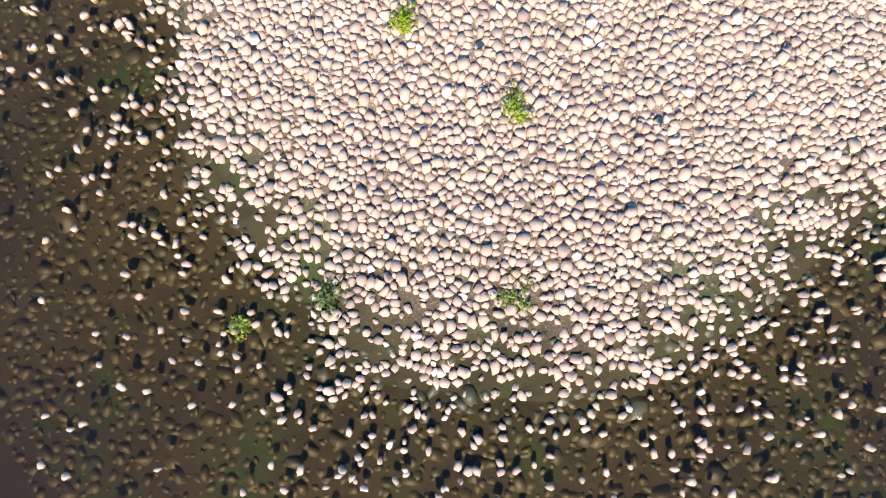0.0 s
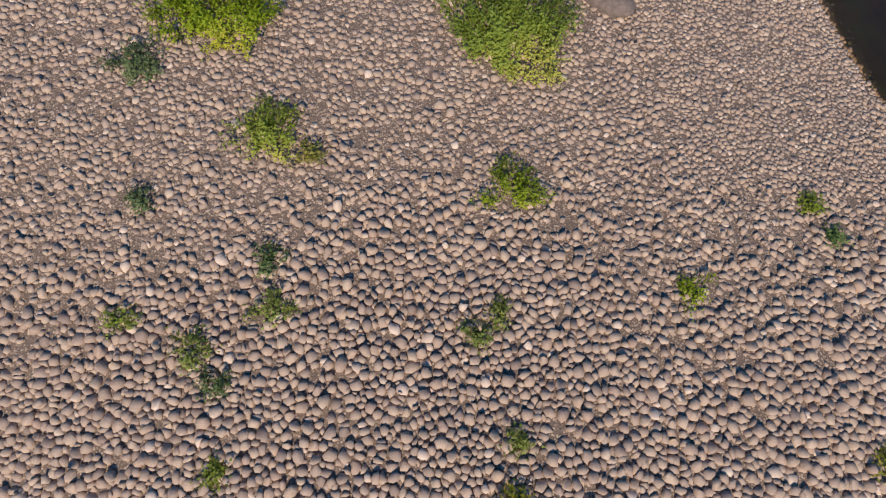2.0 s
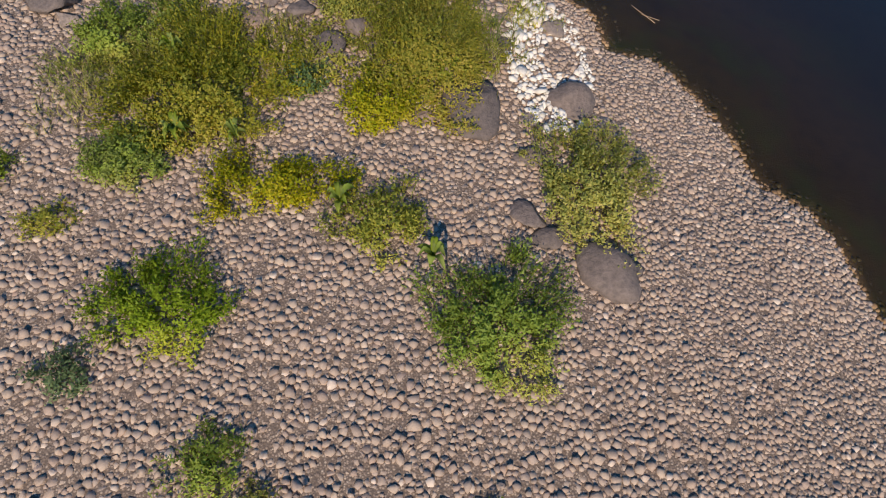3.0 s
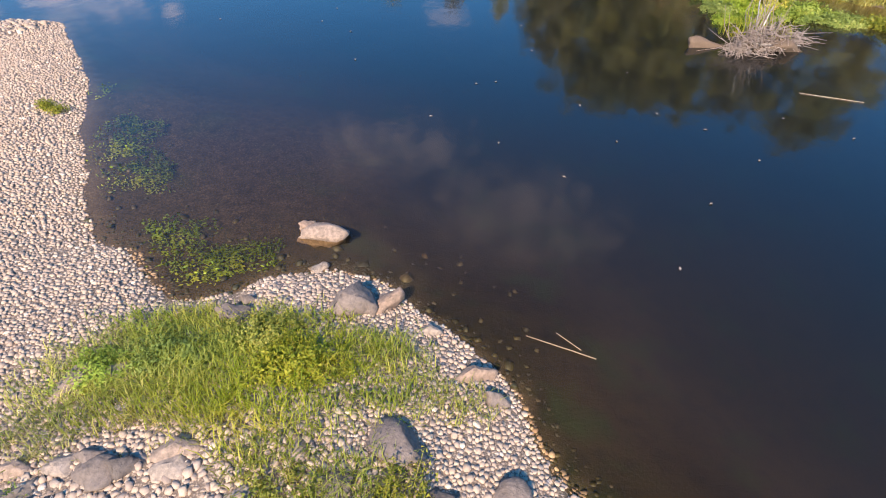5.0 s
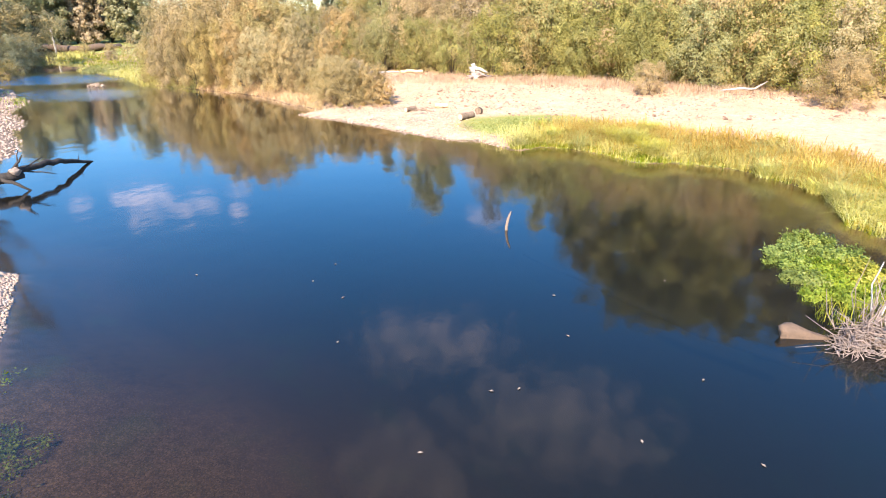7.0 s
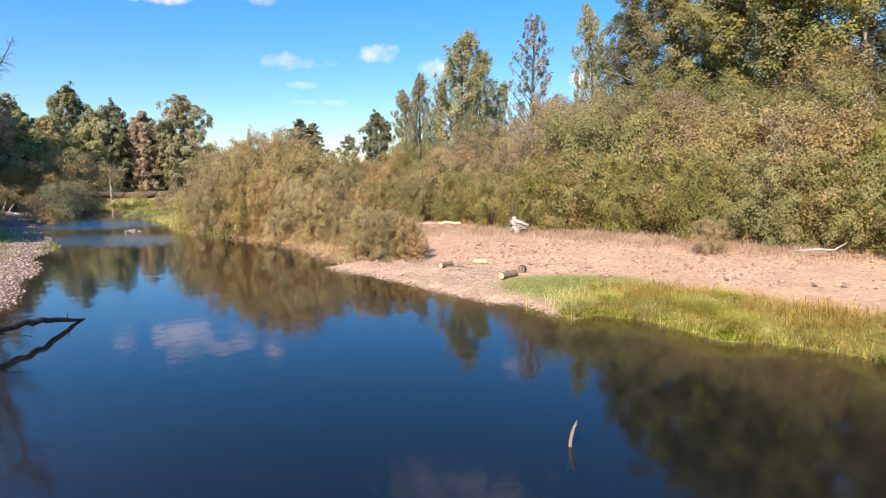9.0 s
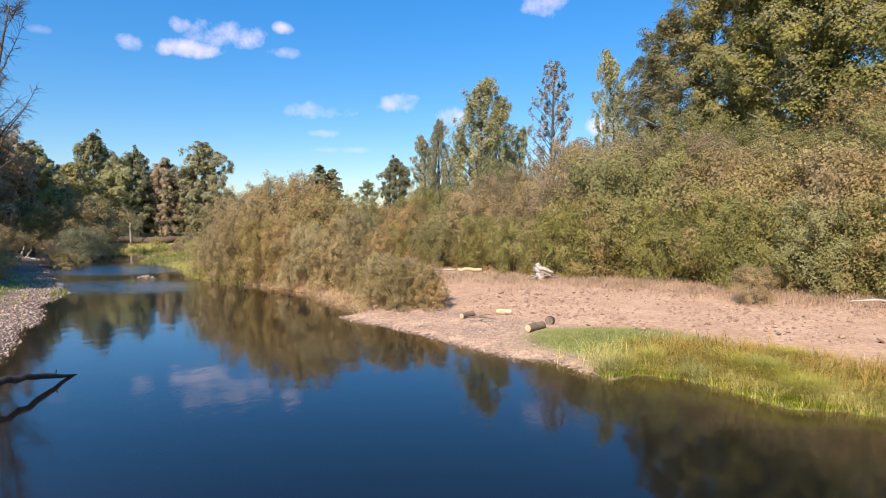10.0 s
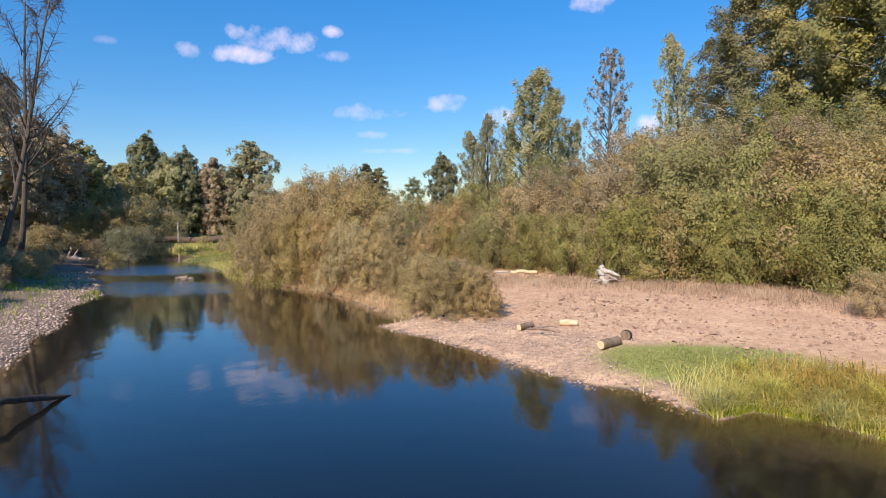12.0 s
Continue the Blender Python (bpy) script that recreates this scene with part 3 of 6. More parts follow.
BOULDERS_POINT = [
    (-0.93, 4.44, 0.27, 0.30), (-0.57, 4.55, 0.14, 0.20), (-2.23, 4.19, 0.22, 0.16), (-2.15, 4.50, 0.11, 0.10),
    (0.51, 3.70, 0.22, 0.12), (0.70, 3.44, 0.13, 0.11), (-0.01, 4.25, 0.12, 0.10),
]
for x, y, a, b_ in BOULDERS_DARK:
    boulder(x, y, a, b_, BASALT, "rounded dark grey boulder half sunk in river cobbles")
for x, y, a, b_ in BOULDERS_PALE:
    boulder(x, y, a * 1.15, b_ * 1.15, PALE_ROCK, "pale pinkish boulder among grass and cobbles", stock=BROKEN)
for i, (x, y, a, b_) in enumerate(BOULDERS_POINT):
    boulder(x, y, a, b_, BASALT if i in (0, 2, 3, 5) else PALE_ROCK, "angular grey boulder at the waterline of the gravel bar", tall=1.1, sink=0.22, stock=BROKEN)
for i, (x, y, a, b_) in enumerate([(-3.14, 2.14, 0.15, 0.11), (-2.57, 2.28, 0.13, 0.11), (-2.24, 2.22, 0.16, 0.12), (-1.83, 2.38, 0.18, 0.14), (-0.96, 1.38, 0.17, 0.13), (-1.62, 1.5, 0.16, 0.13)]):
    boulder(x, y, a, b_, BASALT if i % 3 else PALE_ROCK, "weathered grey boulder among weeds on the gravel bar", tall=0.85, sink=0.2, seed=i, stock=BROKEN)
boulder(-1.75, 5.84, 0.36, 0.22, PALE_ROCK, "pale rock standing out of shallow water", tall=0.8, sink=0.25, group="rocks in the shallows", seed=5, z=-0.02, stock=BROKEN)
boulder(-1.93, 6.0, 0.13, 0.11, PALE_ROCK, "pale rock knob beside the rock in the shallows", tall=0.8, sink=0.3, group="rocks in the shallows", seed=2, z=0.02, stock=BROKEN)
boulder(-1.55, 5.19, 0.14, 0.10, PALE_ROCK, "small pale rock just above the shallow water", tall=0.8, sink=0.2, group="rocks in the shallows", z=-0.04, stock=BROKEN)


# ---- weeds and grass of the bar ----
def leaves(rng, centres, spread, count, length, width, up=0.5, flat=0.6, slim=False):
    """Diamond leaves strewn round the centres: corners and quads."""
    n = len(centres) * count
    c = np.repeat(centres, count, 0) + rng.normal(size=(n, 3)) * spread
    axis = rng.normal(size=(n, 3))
    axis[:, 2] = axis[:, 2] * flat + up
    axis /= np.linalg.norm(axis, axis=1)[:, None]
    facing = np.repeat(centres - centres.mean(0) * (1, 1, 0.6), count, 0)
    facing = facing / (np.linalg.norm(facing, axis=1)[:, None] + 1e-9) + rng.normal(size=(n, 3)) * (0.22 if slim else 0.5) + [0, 0, 0.35]
    side = np.cross(axis, facing)
    side /= np.linalg.norm(side, axis=1)[:, None] + 1e-9
    ln = (length * rng.uniform(0.6, 1.3, n))[:, None]
    wd = (width * rng.uniform(0.6, 1.3, n))[:, None]
    if slim:
        v = np.stack([c - side * wd, c + side * wd, c + axis * ln], 1).reshape(-1, 3)
        return v, np.arange(3 * n).reshape(-1, 3)
    v = np.stack([c, c + axis * ln * 0.45 + side * wd, c + axis * ln, c + axis * ln * 0.45 - side * wd], 1).reshape(-1, 3)
    return v, np.arange(4 * n).reshape(-1, 4)


def blades(rng, base, height, width, lean=0.35):
    """Bent grass blades: a quad and a tip triangle each."""
    n = len(base)
    a = rng.uniform(0, 2 * np.pi, n)
    out = np.stack([np.cos(a), np.sin(a), 0 * a], 1)
    side = np.stack([-np.sin(a), np.cos(a), 0 * a], 1) * (width * rng.uniform(0.6, 1.3, n))[:, None]
    h = (height * rng.uniform(0.5, 1.25, n))[:, None]
    k = (lean * rng.uniform(0.2, 1.6, n))[:, None]
    mid = base + out * h * k * 0.3 + [0, 0, 1] * h * 0.6
    tip = base + out * h * k + [0, 0, 1] * h * (1 - 0.25 * k)
    v = np.stack([base - side, base + side, mid + side * 0.7, mid - side * 0.7, tip], 1).reshape(-1, 3)
    i = np.arange(n)[:, None] * 5
    return v, [i + [0, 1, 2, 3], i + [3, 2, 4]]


def disc(rng, n, rx, ry):
    r, a = np.sqrt(rng.uniform(0, 1, n)), rng.uniform(0, 2 * np.pi, n)
    edge = 1 + 0.22 * np.sin(3 * a + rng.uniform(0, 6)) + 0.15 * np.sin(5 * a + rng.uniform(0, 6))
    return np.stack([rx * r * np.cos(a) * edge, ry * r * np.sin(a) * edge], 1), r


def on_ground(xy, x, y):
    return land(xy[:, 0] + x, xy[:, 1] + y)[0] - ground_z(x, y)


def weed(x, y, rx, ry, mat, label, seed, height=None, leaf=0.032, dense=1.0):
    """A bushy weed: thin stems with small leaves, in a ragged patch."""
    rng = np.random.default_rng(seed)
    root = new("weed", None)
    floor = max(ground_z(x, y), -0.05)
    root.location = (x, y, floor)
    height = height or min(0.42, 0.12 + 0.35 * (rx + ry) / 2)
    n = max(9, int(330 * dense * rx * ry * 3.14))
    xy, r = disc(rng, n, rx, ry)
    z0 = np.maximum(land(xy[:, 0] + x, xy[:, 1] + y)[0], -0.05) - floor
    h = height * (1.05 - 0.5 * r) * rng.uniform(0.5, 1.2, n)
    lean = np.stack([xy[:, 0], xy[:, 1]], 1) * 0.25 + rng.normal(size=(n, 2)) * 0.04
    stems, cents = [], []
    for i in range(n):
        p0 = np.array([xy[i, 0], xy[i, 1], z0[i] - 0.02])
        p2 = p0 + [lean[i, 0], lean[i, 1], h[i]]
        p1 = (p0 + p2) / 2 + [lean[i, 0] * -0.15, lean[i, 1] * -0.15, 0.02]
        stems.append((np.array([p0, p1, p2]), [0.005, 0.004, 0.002]))
        for k in (0.35, 0.6, 0.8, 1.0):
            cents.append(p0 + (p2 - p0) * k)
    v, f = tubes(stems, 3)
    ob = bulk("stalk", v, f[:1], mat, parent=root)
    ob["kind"] = "stuff"
    v, f = leaves(rng, np.array(cents), 0.034, 10, leaf, leaf * 0.36, up=0.35, slim=True)
    bulk("foliage", v, f, mat, parent=root)
    return tagged(root, label, "weed", "weeds on the gravel bar")


WEED_KINDS = {"gold": (WEED_GOLD, "yellow-green weed patch going to seed on cobbles"), "green": (WEED_GREEN, "leafy bright green weed growing between cobbles"), "blue": (WEED_BLUE, "blue-green feathery weed growing between cobbles")}
WEEDS_POINT = [
    (-0.16, 1.21, 0.51, 0.78, "gold"), (-2.51, 0.52, 0.57, 0.73, "gold"), (-3.48, 1.20, 0.32, 0.44, "green"), (-2.97, -0.35, 0.38, 0.28, "green"),
    (-1.64, -0.57, 0.61, 0.25, "gold"), (-0.62, -0.93, 0.37, 0.29, "gold"), (1.37, -0.43, 0.44, 0.60, "gold"), (-1.11, 1.67, 0.23, 0.27, "gold"),
    (-1.43, 0.62, 0.21, 0.26, "blue"), (-2.5, 3.5, 0.42, 0.3, "green"), (-1.7, 3.75, 0.36, 0.26, "gold"), (-1.2, 3.35, 0.4, 0.26, "gold"), (-3.1, 3.25, 0.34, 0.28, "green"), (-0.72, 0.41, 0.32, 0.31, "gold"),
]
WEEDS_MIDDLE = [
    (0.44, -1.83, 0.60, 0.56, "green"), (-2.38, -1.76, 0.54, 0.43, "green"), (-3.02, -2.35, 0.24, 0.22, "blue"), (-1.80, -3.02, 0.26, 0.25, "green"),
    (0.34, -3.56, 0.21, 0.23, "green"), (-4.11, -0.55, 0.12, 0.20, "green"), (1.80, -4.50, 0.11, 0.12, "green"), (-3.48, -1.03, 0.18, 0.13, "gold"),
    (3.11, -3.63, 0.09, 0.08, "green"), (-2.84, -3.67, 0.08, 0.11, "blue"), (-1.70, -4.19, 0.09, 0.12, "blue"), (-1.45, -3.26, 0.09, 0.07, "gold"), (-2.99, -0.32, 0.38, 0.29, "green"),
]
WEEDS_BETWEEN = [
    (-3.41, 1.12, 0.26, 0.24, "gold"), (-2.90, 1.43, 0.31, 0.39, "green"), (-2.45, 1.10, 0.36, 0.34, "gold"), (-1.93, 0.92, 0.41, 0.29, "gold"),
    (-1.57, 0.62, 0.26, 0.24, "gold"), (-2.28, 0.35, 0.31, 0.39, "green"), (-1.19, 0.96, 0.41, 0.29, "gold"),
    (-0.49, 1.19, 0.26, 0.24, "gold"), (-0.10, 1.00, 0.31, 0.39, "green"), (-0.41, 0.54, 0.36, 0.34, "gold"), (0.23, 1.22, 0.41, 0.29, "gold"),
     (-0.83, 1.99, 0.36, 0.34, "gold"), (-3.08, 0.68, 0.41, 0.29, "gold"),
    (-2.82, 0.89, 0.26, 0.24, "gold"), (-0.23, 1.56, 0.36, 0.34, "gold"),
]
WEEDS_SMALL = [
    (-2.87, -4.68, 0.09), (-2.27, -4.91, 0.14), (-2.09, -5.21, 0.10), (-1.66, -4.58, 0.13), (-0.02, -4.85, 0.12), (0.16, -4.66, 0.08), (0.20, -6.14, 0.17),
    (-0.98, -6.78, 0.09), (1.64, -6.96, 0.05), (1.39, -7.42, 0.09), (-2.04, -5.85, 0.06), (0.27, -5.67, 0.08), (3.28, -3.96, 0.08), (3.26, -5.86, 0.10),
    (-1.29, -6.63, 0.05), (0.25, -8.56, 0.12), (-0.68, -7.80, 0.08), (-1.21, -10.04, 0.10), (0.27, -10.01, 0.10), (-1.97, -10.25, 0.06), (-7.22, 8.65, 0.2),
]
for i, (x, y, rx, ry, kind) in enumerate(WEEDS_POINT + WEEDS_MIDDLE):
    k = {"blue": 0.75, "gold": 1.05, "green": 0.9}[kind]
    weed(x, y, rx * k, ry * k, *WEED_KINDS[kind], seed=100 + i, dense=0.8)
for i, (x, y, rx, ry, kind) in enumerate(WEEDS_BETWEEN):
    weed(x, y, rx, ry, *WEED_KINDS[kind], seed=200 + i, height=0.14, dense=0.5)
for i, (x, y, r) in enumerate(WEEDS_SMALL):
    weed(x, y, r * 0.85, r * 0.85, *WEED_KINDS["blue" if i % 5 == 2 else "gold" if i % 7 == 6 else "green"], seed=300 + i, height=0.08 + r * 0.6, dense=0.9)


def dock(x, y, r, seed):
    """A broad-leaved dock: a rosette of long creased leaves."""
    rng = np.random.default_rng(seed)
    root = new("dock_plant", None)
    root.location = (x, y, ground_z(x, y) + 0.1)
    for i in range(9):
        a, ln, wd = i * 0.9 + rng.uniform(-0.5, 0.5), r * rng.uniform(0.5, 1.25), r * rng.uniform(0.16, 0.26)
        k = np.linspace(0, 1, 6)
        across = wd * np.sin(np.pi * (0.08 + 0.92 * k)) * (1 - 0.15 * k)
        rise = rng.uniform(0.08, 0.2) * np.sin(k * 2.9) + 0.012 * rng.normal(size=6)
        line = np.stack([ln * k, 0 * k, rise], 1)
        v = np.concatenate([line + np.stack([0 * k, across, 0.02 + 0 * k], 1), line, line + np.stack([0 * k, -across, 0.02 + 0 * k], 1)])
        c, s = math.cos(a), math.sin(a)
        v = np.stack([v[:, 0] * c - v[:, 1] * s, v[:, 0] * s + v[:, 1] * c, v[:, 2]], 1)
        j = np.arange(5)
        f = np.concatenate([np.stack([j, j + 1, j + 7, j + 6], 1), np.stack([j + 6, j + 7, j + 13, j + 12], 1)])
        bulk("leaf", v, f, WEED_GREEN, smooth=True, parent=root)
    return tagged(root, "broad-leaved green dock plant among low weeds", "plant", "dock plants on the bar")


for i, (x, y, r) in enumerate([(-2.54, -0.09, 0.16), (-0.98, -0.80, 0.15), (-0.14, -1.33, 0.17), (-1.99, -0.13, 0.11), (-2.75, 0.9, 0.12)]):
    dock(x, y, r, 700 + i)


def grass_patch(x, y, rx, ry, count, height, mat, label, seed, width=0.005, lean=0.9, group="grass of the bar"):
    rng = np.random.default_rng(seed)
    xy, r = disc(rng, count, rx, ry)
    tuft = rng.normal(size=(count // 14 + 1, 2)) * (rx * 0.45, ry * 0.45)
    pick = tuft[rng.integers(0, len(tuft), count)] + rng.normal(size=(count, 2)) * 0.05
    xy = np.where(rng.uniform(size=(count, 1)) < 0.55, xy, pick)
    base = np.column_stack([xy, on_ground(xy, x, y) - 0.01])
    v, f = blades(rng, base, height, width, lean)
    ob = bulk("grass", v, f, mat)
    ob.location = (x, y, ground_z(x, y))
    return tagged(ob, label, "grass", group, "stuff")


GRASS_SPOTS = [
    (-2.3, 3.4, 0.8, 0.5), (-1.0, 3.6, 0.7, 0.45), (-1.6, 3.8, 0.7, 0.5), (-2.3, 2.9, 0.7, 0.4), (0.28, 3.31, 0.4, 0.25), (-0.5, 3.1, 0.5, 0.3), (-1.5, 2.9, 0.7, 0.45), (1.0, 2.0, 0.3, 0.25),
    (-2.9, 3.7, 0.45, 0.4), (-0.4, 3.7, 0.45, 0.3), (-3.2, 2.5, 0.4, 0.35), (-1.0, 2.4, 0.5, 0.3), (-2.6, 4.1, 0.35, 0.2), (-3.6, 0.6, 0.4, 0.5), (-3.3, 3.2, 0.6, 0.45), (-3.0, 3.9, 0.4, 0.3), (-2.3, 4.2, 0.3, 0.2), (-1.9, 1.0, 0.5, 0.5), (-0.3, 2.0, 0.4, 0.5), (-2.7, 1.3, 0.5, 0.35), (-0.6, 1.5, 0.5, 0.5), (0.3, 1.4, 0.4, 0.5), (-3.2, 0.9, 0.5, 0.5),
]
for i, (x, y, rx, ry) in enumerate(GRASS_SPOTS):
    grass_patch(x, y, rx * 1.15, ry * 1.15, int(1700 * rx * ry / 0.4), 0.12 if i % 3 else 0.18, (GRASS, GRASS, WEED_GOLD, GRASS, WEED_GOLD)[i % 5], "tall yellow-green grass on the point of the bar", 800 + i)


# ---- weed and fine growth under water ----
def water_weed(x, y, rx, ry, seed):
    rng = np.random.default_rng(seed)
    n = int(330 * rx * ry * 3.14)
    xy, r = disc(rng, n, rx, ry)
    z = np.maximum(land(xy[:, 0] + x, xy[:, 1] + y)[0], -0.3) + rng.uniform(0.02, 0.12, n)
    z = np.minimum(z, rng.uniform(-0.16, -0.04, n))
    v, f = leaves(rng, np.column_stack([xy, z]), 0.03, 5, 0.055, 0.012, up=0.05, flat=0.25)
    ob = bulk("water_weed", v, f, ALGA)
    ob.location = (x, y, 0)
    return tagged(ob, "bright green water weed in the shallow bay", "water weed", "water weed in the bay", "stuff")


for i, row in enumerate([(-5.74, 8.06, 0.5, 1.0), (-7.0, 9.7, 0.2, 0.35), (-3.05, 5.25, 0.8, 0.42), (-2.6, 5.5, 0.5, 0.3), (-3.7, 5.9, 0.5, 0.3), (-4.9, 7.2, 0.5, 0.6), (-3.04, 5.03, 0.27, 0.12), (-3.85, 5.6, 0.14, 0.14), (-2.14, 5.31, 0.10, 0.10)]):
    water_weed(*row, seed=900 + i)

# ---- trees and shrubs ----
def crown_radius(kind, u):
    if kind == "column":
        return np.minimum((u + 0.15) / 0.4, 1) ** 0.6 * (1.02 - u) ** 0.7
    if kind == "conifer":
        return (1 - u) ** 0.85 + 0.06
    if kind == "shrub":
        return np.sqrt(np.clip(1 - (np.abs(u - 0.25) / 0.8) ** 2.2, 0, 1))
    return np.sin(np.pi * np.clip(0.18 + 0.80 * u, 0, 1)) ** 0.6


def sprays(rng, centres, radius, count, length, width, middle, tall=1.0, up=0.3, rising=0.0):
    """Leaves on the outer skins of round clumps, turned outwards, so that every clump has a lit side and a shaded one: corners and triangles."""
    n = len(centres) * count
    c = np.repeat(centres, count, 0)
    rad = np.repeat(radius, count)[:, None]
    out = c - middle
    out /= np.linalg.norm(out, axis=1)[:, None] + 1e-9
    way_ = rng.normal(size=(n, 3)) + out * 0.7 + [0, 0, 0.25]
    way_ /= np.linalg.norm(way_, axis=1)[:, None]
    c = c + way_ * rad * rng.uniform(0.35, 1.08, (n, 1)) * [1, 1, tall]
    face = way_ * 0.9 + out * 0.5 + rng.normal(size=(n, 3)) * 0.42 + [0, 0, up]
    face /= np.linalg.norm(face, axis=1)[:, None]
    axis = np.cross(face, rng.normal(size=(n, 3))) + [0, 0, rising]
    axis -= face * (axis * face).sum(1)[:, None] * (1 - 0.5 * min(rising, 1))
    axis /= np.linalg.norm(axis, axis=1)[:, None] + 1e-9
    side = np.cross(face, axis)
    side /= np.linalg.norm(side, axis=1)[:, None] + 1e-9
    ln = (length * rng.uniform(0.55, 1.35, n))[:, None]
    wd = (width * rng.uniform(0.6, 1.3, n))[:, None]
    v = np.stack([c - side * wd - axis * ln * 0.35, c + side * wd - axis * ln * 0.25, c + axis * ln * 0.6], 1).reshape(-1, 3)
    return v, np.arange(3 * n).reshape(-1, 3)


def make_tree(name, kind, height, spread, mat, bark, seed, start=0.25, limbs=26, clumps=110, per=55, leaf=0.24, clump=0.3, label="", category="tree", group=""):
    """A tapered trunk with limbs, and a crown of many small leaves gathered in uneven clumps; clump: their radius as a share of the crown's."""
    rng = np.random.default_rng(seed)
    root = new(name, None)
    bend = rng.normal(size=2) * height * 0.03
    k = np.linspace(0, 1, 8)
    axis = np.stack([bend[0] * np.sin(k * 2.5), bend[1] * np.sin(k * 3.1), height * 0.96 * k - 0.15], 1)
    wood = []
    if kind == "shrub":
        for i in range(9):
            a = rng.uniform(0, 6.28)
            q = np.linspace(0, 1, 5)[:, None]
            reach = spread * rng.uniform(0.25, 0.8)
            line = q * [reach * math.cos(a), reach * math.sin(a), 0] + q**0.8 * [0, 0, height * rng.uniform(0.6, 0.98)] - [0, 0, 0.1]
            v, f, caps = tube(line, np.linspace(0.014, 0.003, 5) * height * 0.45, 4)
            bulk("stem", v, [f, np.array(caps)], bark, parent=root)
    else:
        v, f, caps = tube(axis, height * 0.013 * (1 - 0.9 * k) + 0.01, 7, rng, 0.06)
        bulk("trunk", v, [f, np.array(caps)], bark, smooth=True, parent=root)
    cents, sizes = [], []
    lumps_a = rng.uniform(0, 6.28, 4)
    for i in range(limbs):
        u = (i + rng.uniform(0.1, 0.9)) / limbs
        if kind == "shrub":
            u = u**0.8
        z = height * (start + (1 - start) * u)
        a = i * 2.4 + rng.uniform(-0.4, 0.4)
        uneven = 0.84 + 0.2 * math.sin(2 * a + lumps_a[0] + 4 * u) + 0.16 * math.sin(3 * a + lumps_a[1] - 7 * u)
        r = spread * float(crown_radius(kind, np.array(u))) * uneven * rng.uniform(0.8, 1.1)
        if kind != "shrub":
            p0 = np.array([np.interp(z * 0.9, axis[:, 2], axis[:, 0]), np.interp(z * 0.9, axis[:, 2], axis[:, 1]), z * 0.9])
            rise = {"column": 1.6, "conifer": -0.12}.get(kind, 0.45)
            if kind == "column":
                p0[2] = max(z - rise * r, 0.05 * height)
            p2 = np.array([p0[0] + r * math.cos(a), p0[1] + r * math.sin(a), z if kind == "column" else min(p0[2] + rise * r, height)])
            p1 = (p0 + p2) / 2 + [0, 0, 0.08 * r]
            wood.append((np.array([p0, p1, p2]), [0.0055 * height * (1.05 - u), 0.0035 * height * (1.05 - u), 0.012]))
        else:
            p0 = np.array([0, 0, z * 0.75])
            p2 = np.array([r * math.cos(a), r * math.sin(a), z])
        m_ = max(1, round(clumps / limbs))
        for j in range(m_):
            w = 1 - 0.62 * rng.uniform() ** 1.7
            size = spread * clump * rng.uniform(0.55, 1.3) * (0.55 + 0.45 * math.sqrt(r / spread + 0.02))
            cents.append(p0 + (p2 - p0) * w + rng.normal(size=3) * size * 0.55)
            sizes.append(size)
    if kind != "conifer" and kind != "shrub":
        for _ in range(5):
            cents.append(axis[-1] + rng.normal(size=3) * height * (0.02, 0.02, 0.02))
            sizes.append(spread * clump * 0.6)
    if wood:
        v, f = tubes(wood, 4)
        ob = bulk("branchwork", v, f, bark, parent=root)
        ob["kind"] = "stuff"
    cents, sizes = np.array(cents), np.array(sizes)
    middle = np.stack([np.interp(cents[:, 2], axis[:, 2], axis[:, 0]), np.interp(cents[:, 2], axis[:, 2], axis[:, 1]), np.minimum(cents[:, 2] * 0.85, height * 0.62)], 1)
    tall, rising = {"column": (3.2, 1.6), "conifer": (0.45, 0.0), "shrub": (1.15, 0.5)}.get(kind, (0.95, 0.1))
    v, f = sprays(rng, cents, sizes, per, leaf, leaf * (0.26 if kind == "column" else 0.36), np.repeat(middle, per, 0), tall, 0.3, rising)
    bulk("crown", v, f, mat, parent=root)
    tagged(root, label, category, group)
    root["tall"] = height
    return root


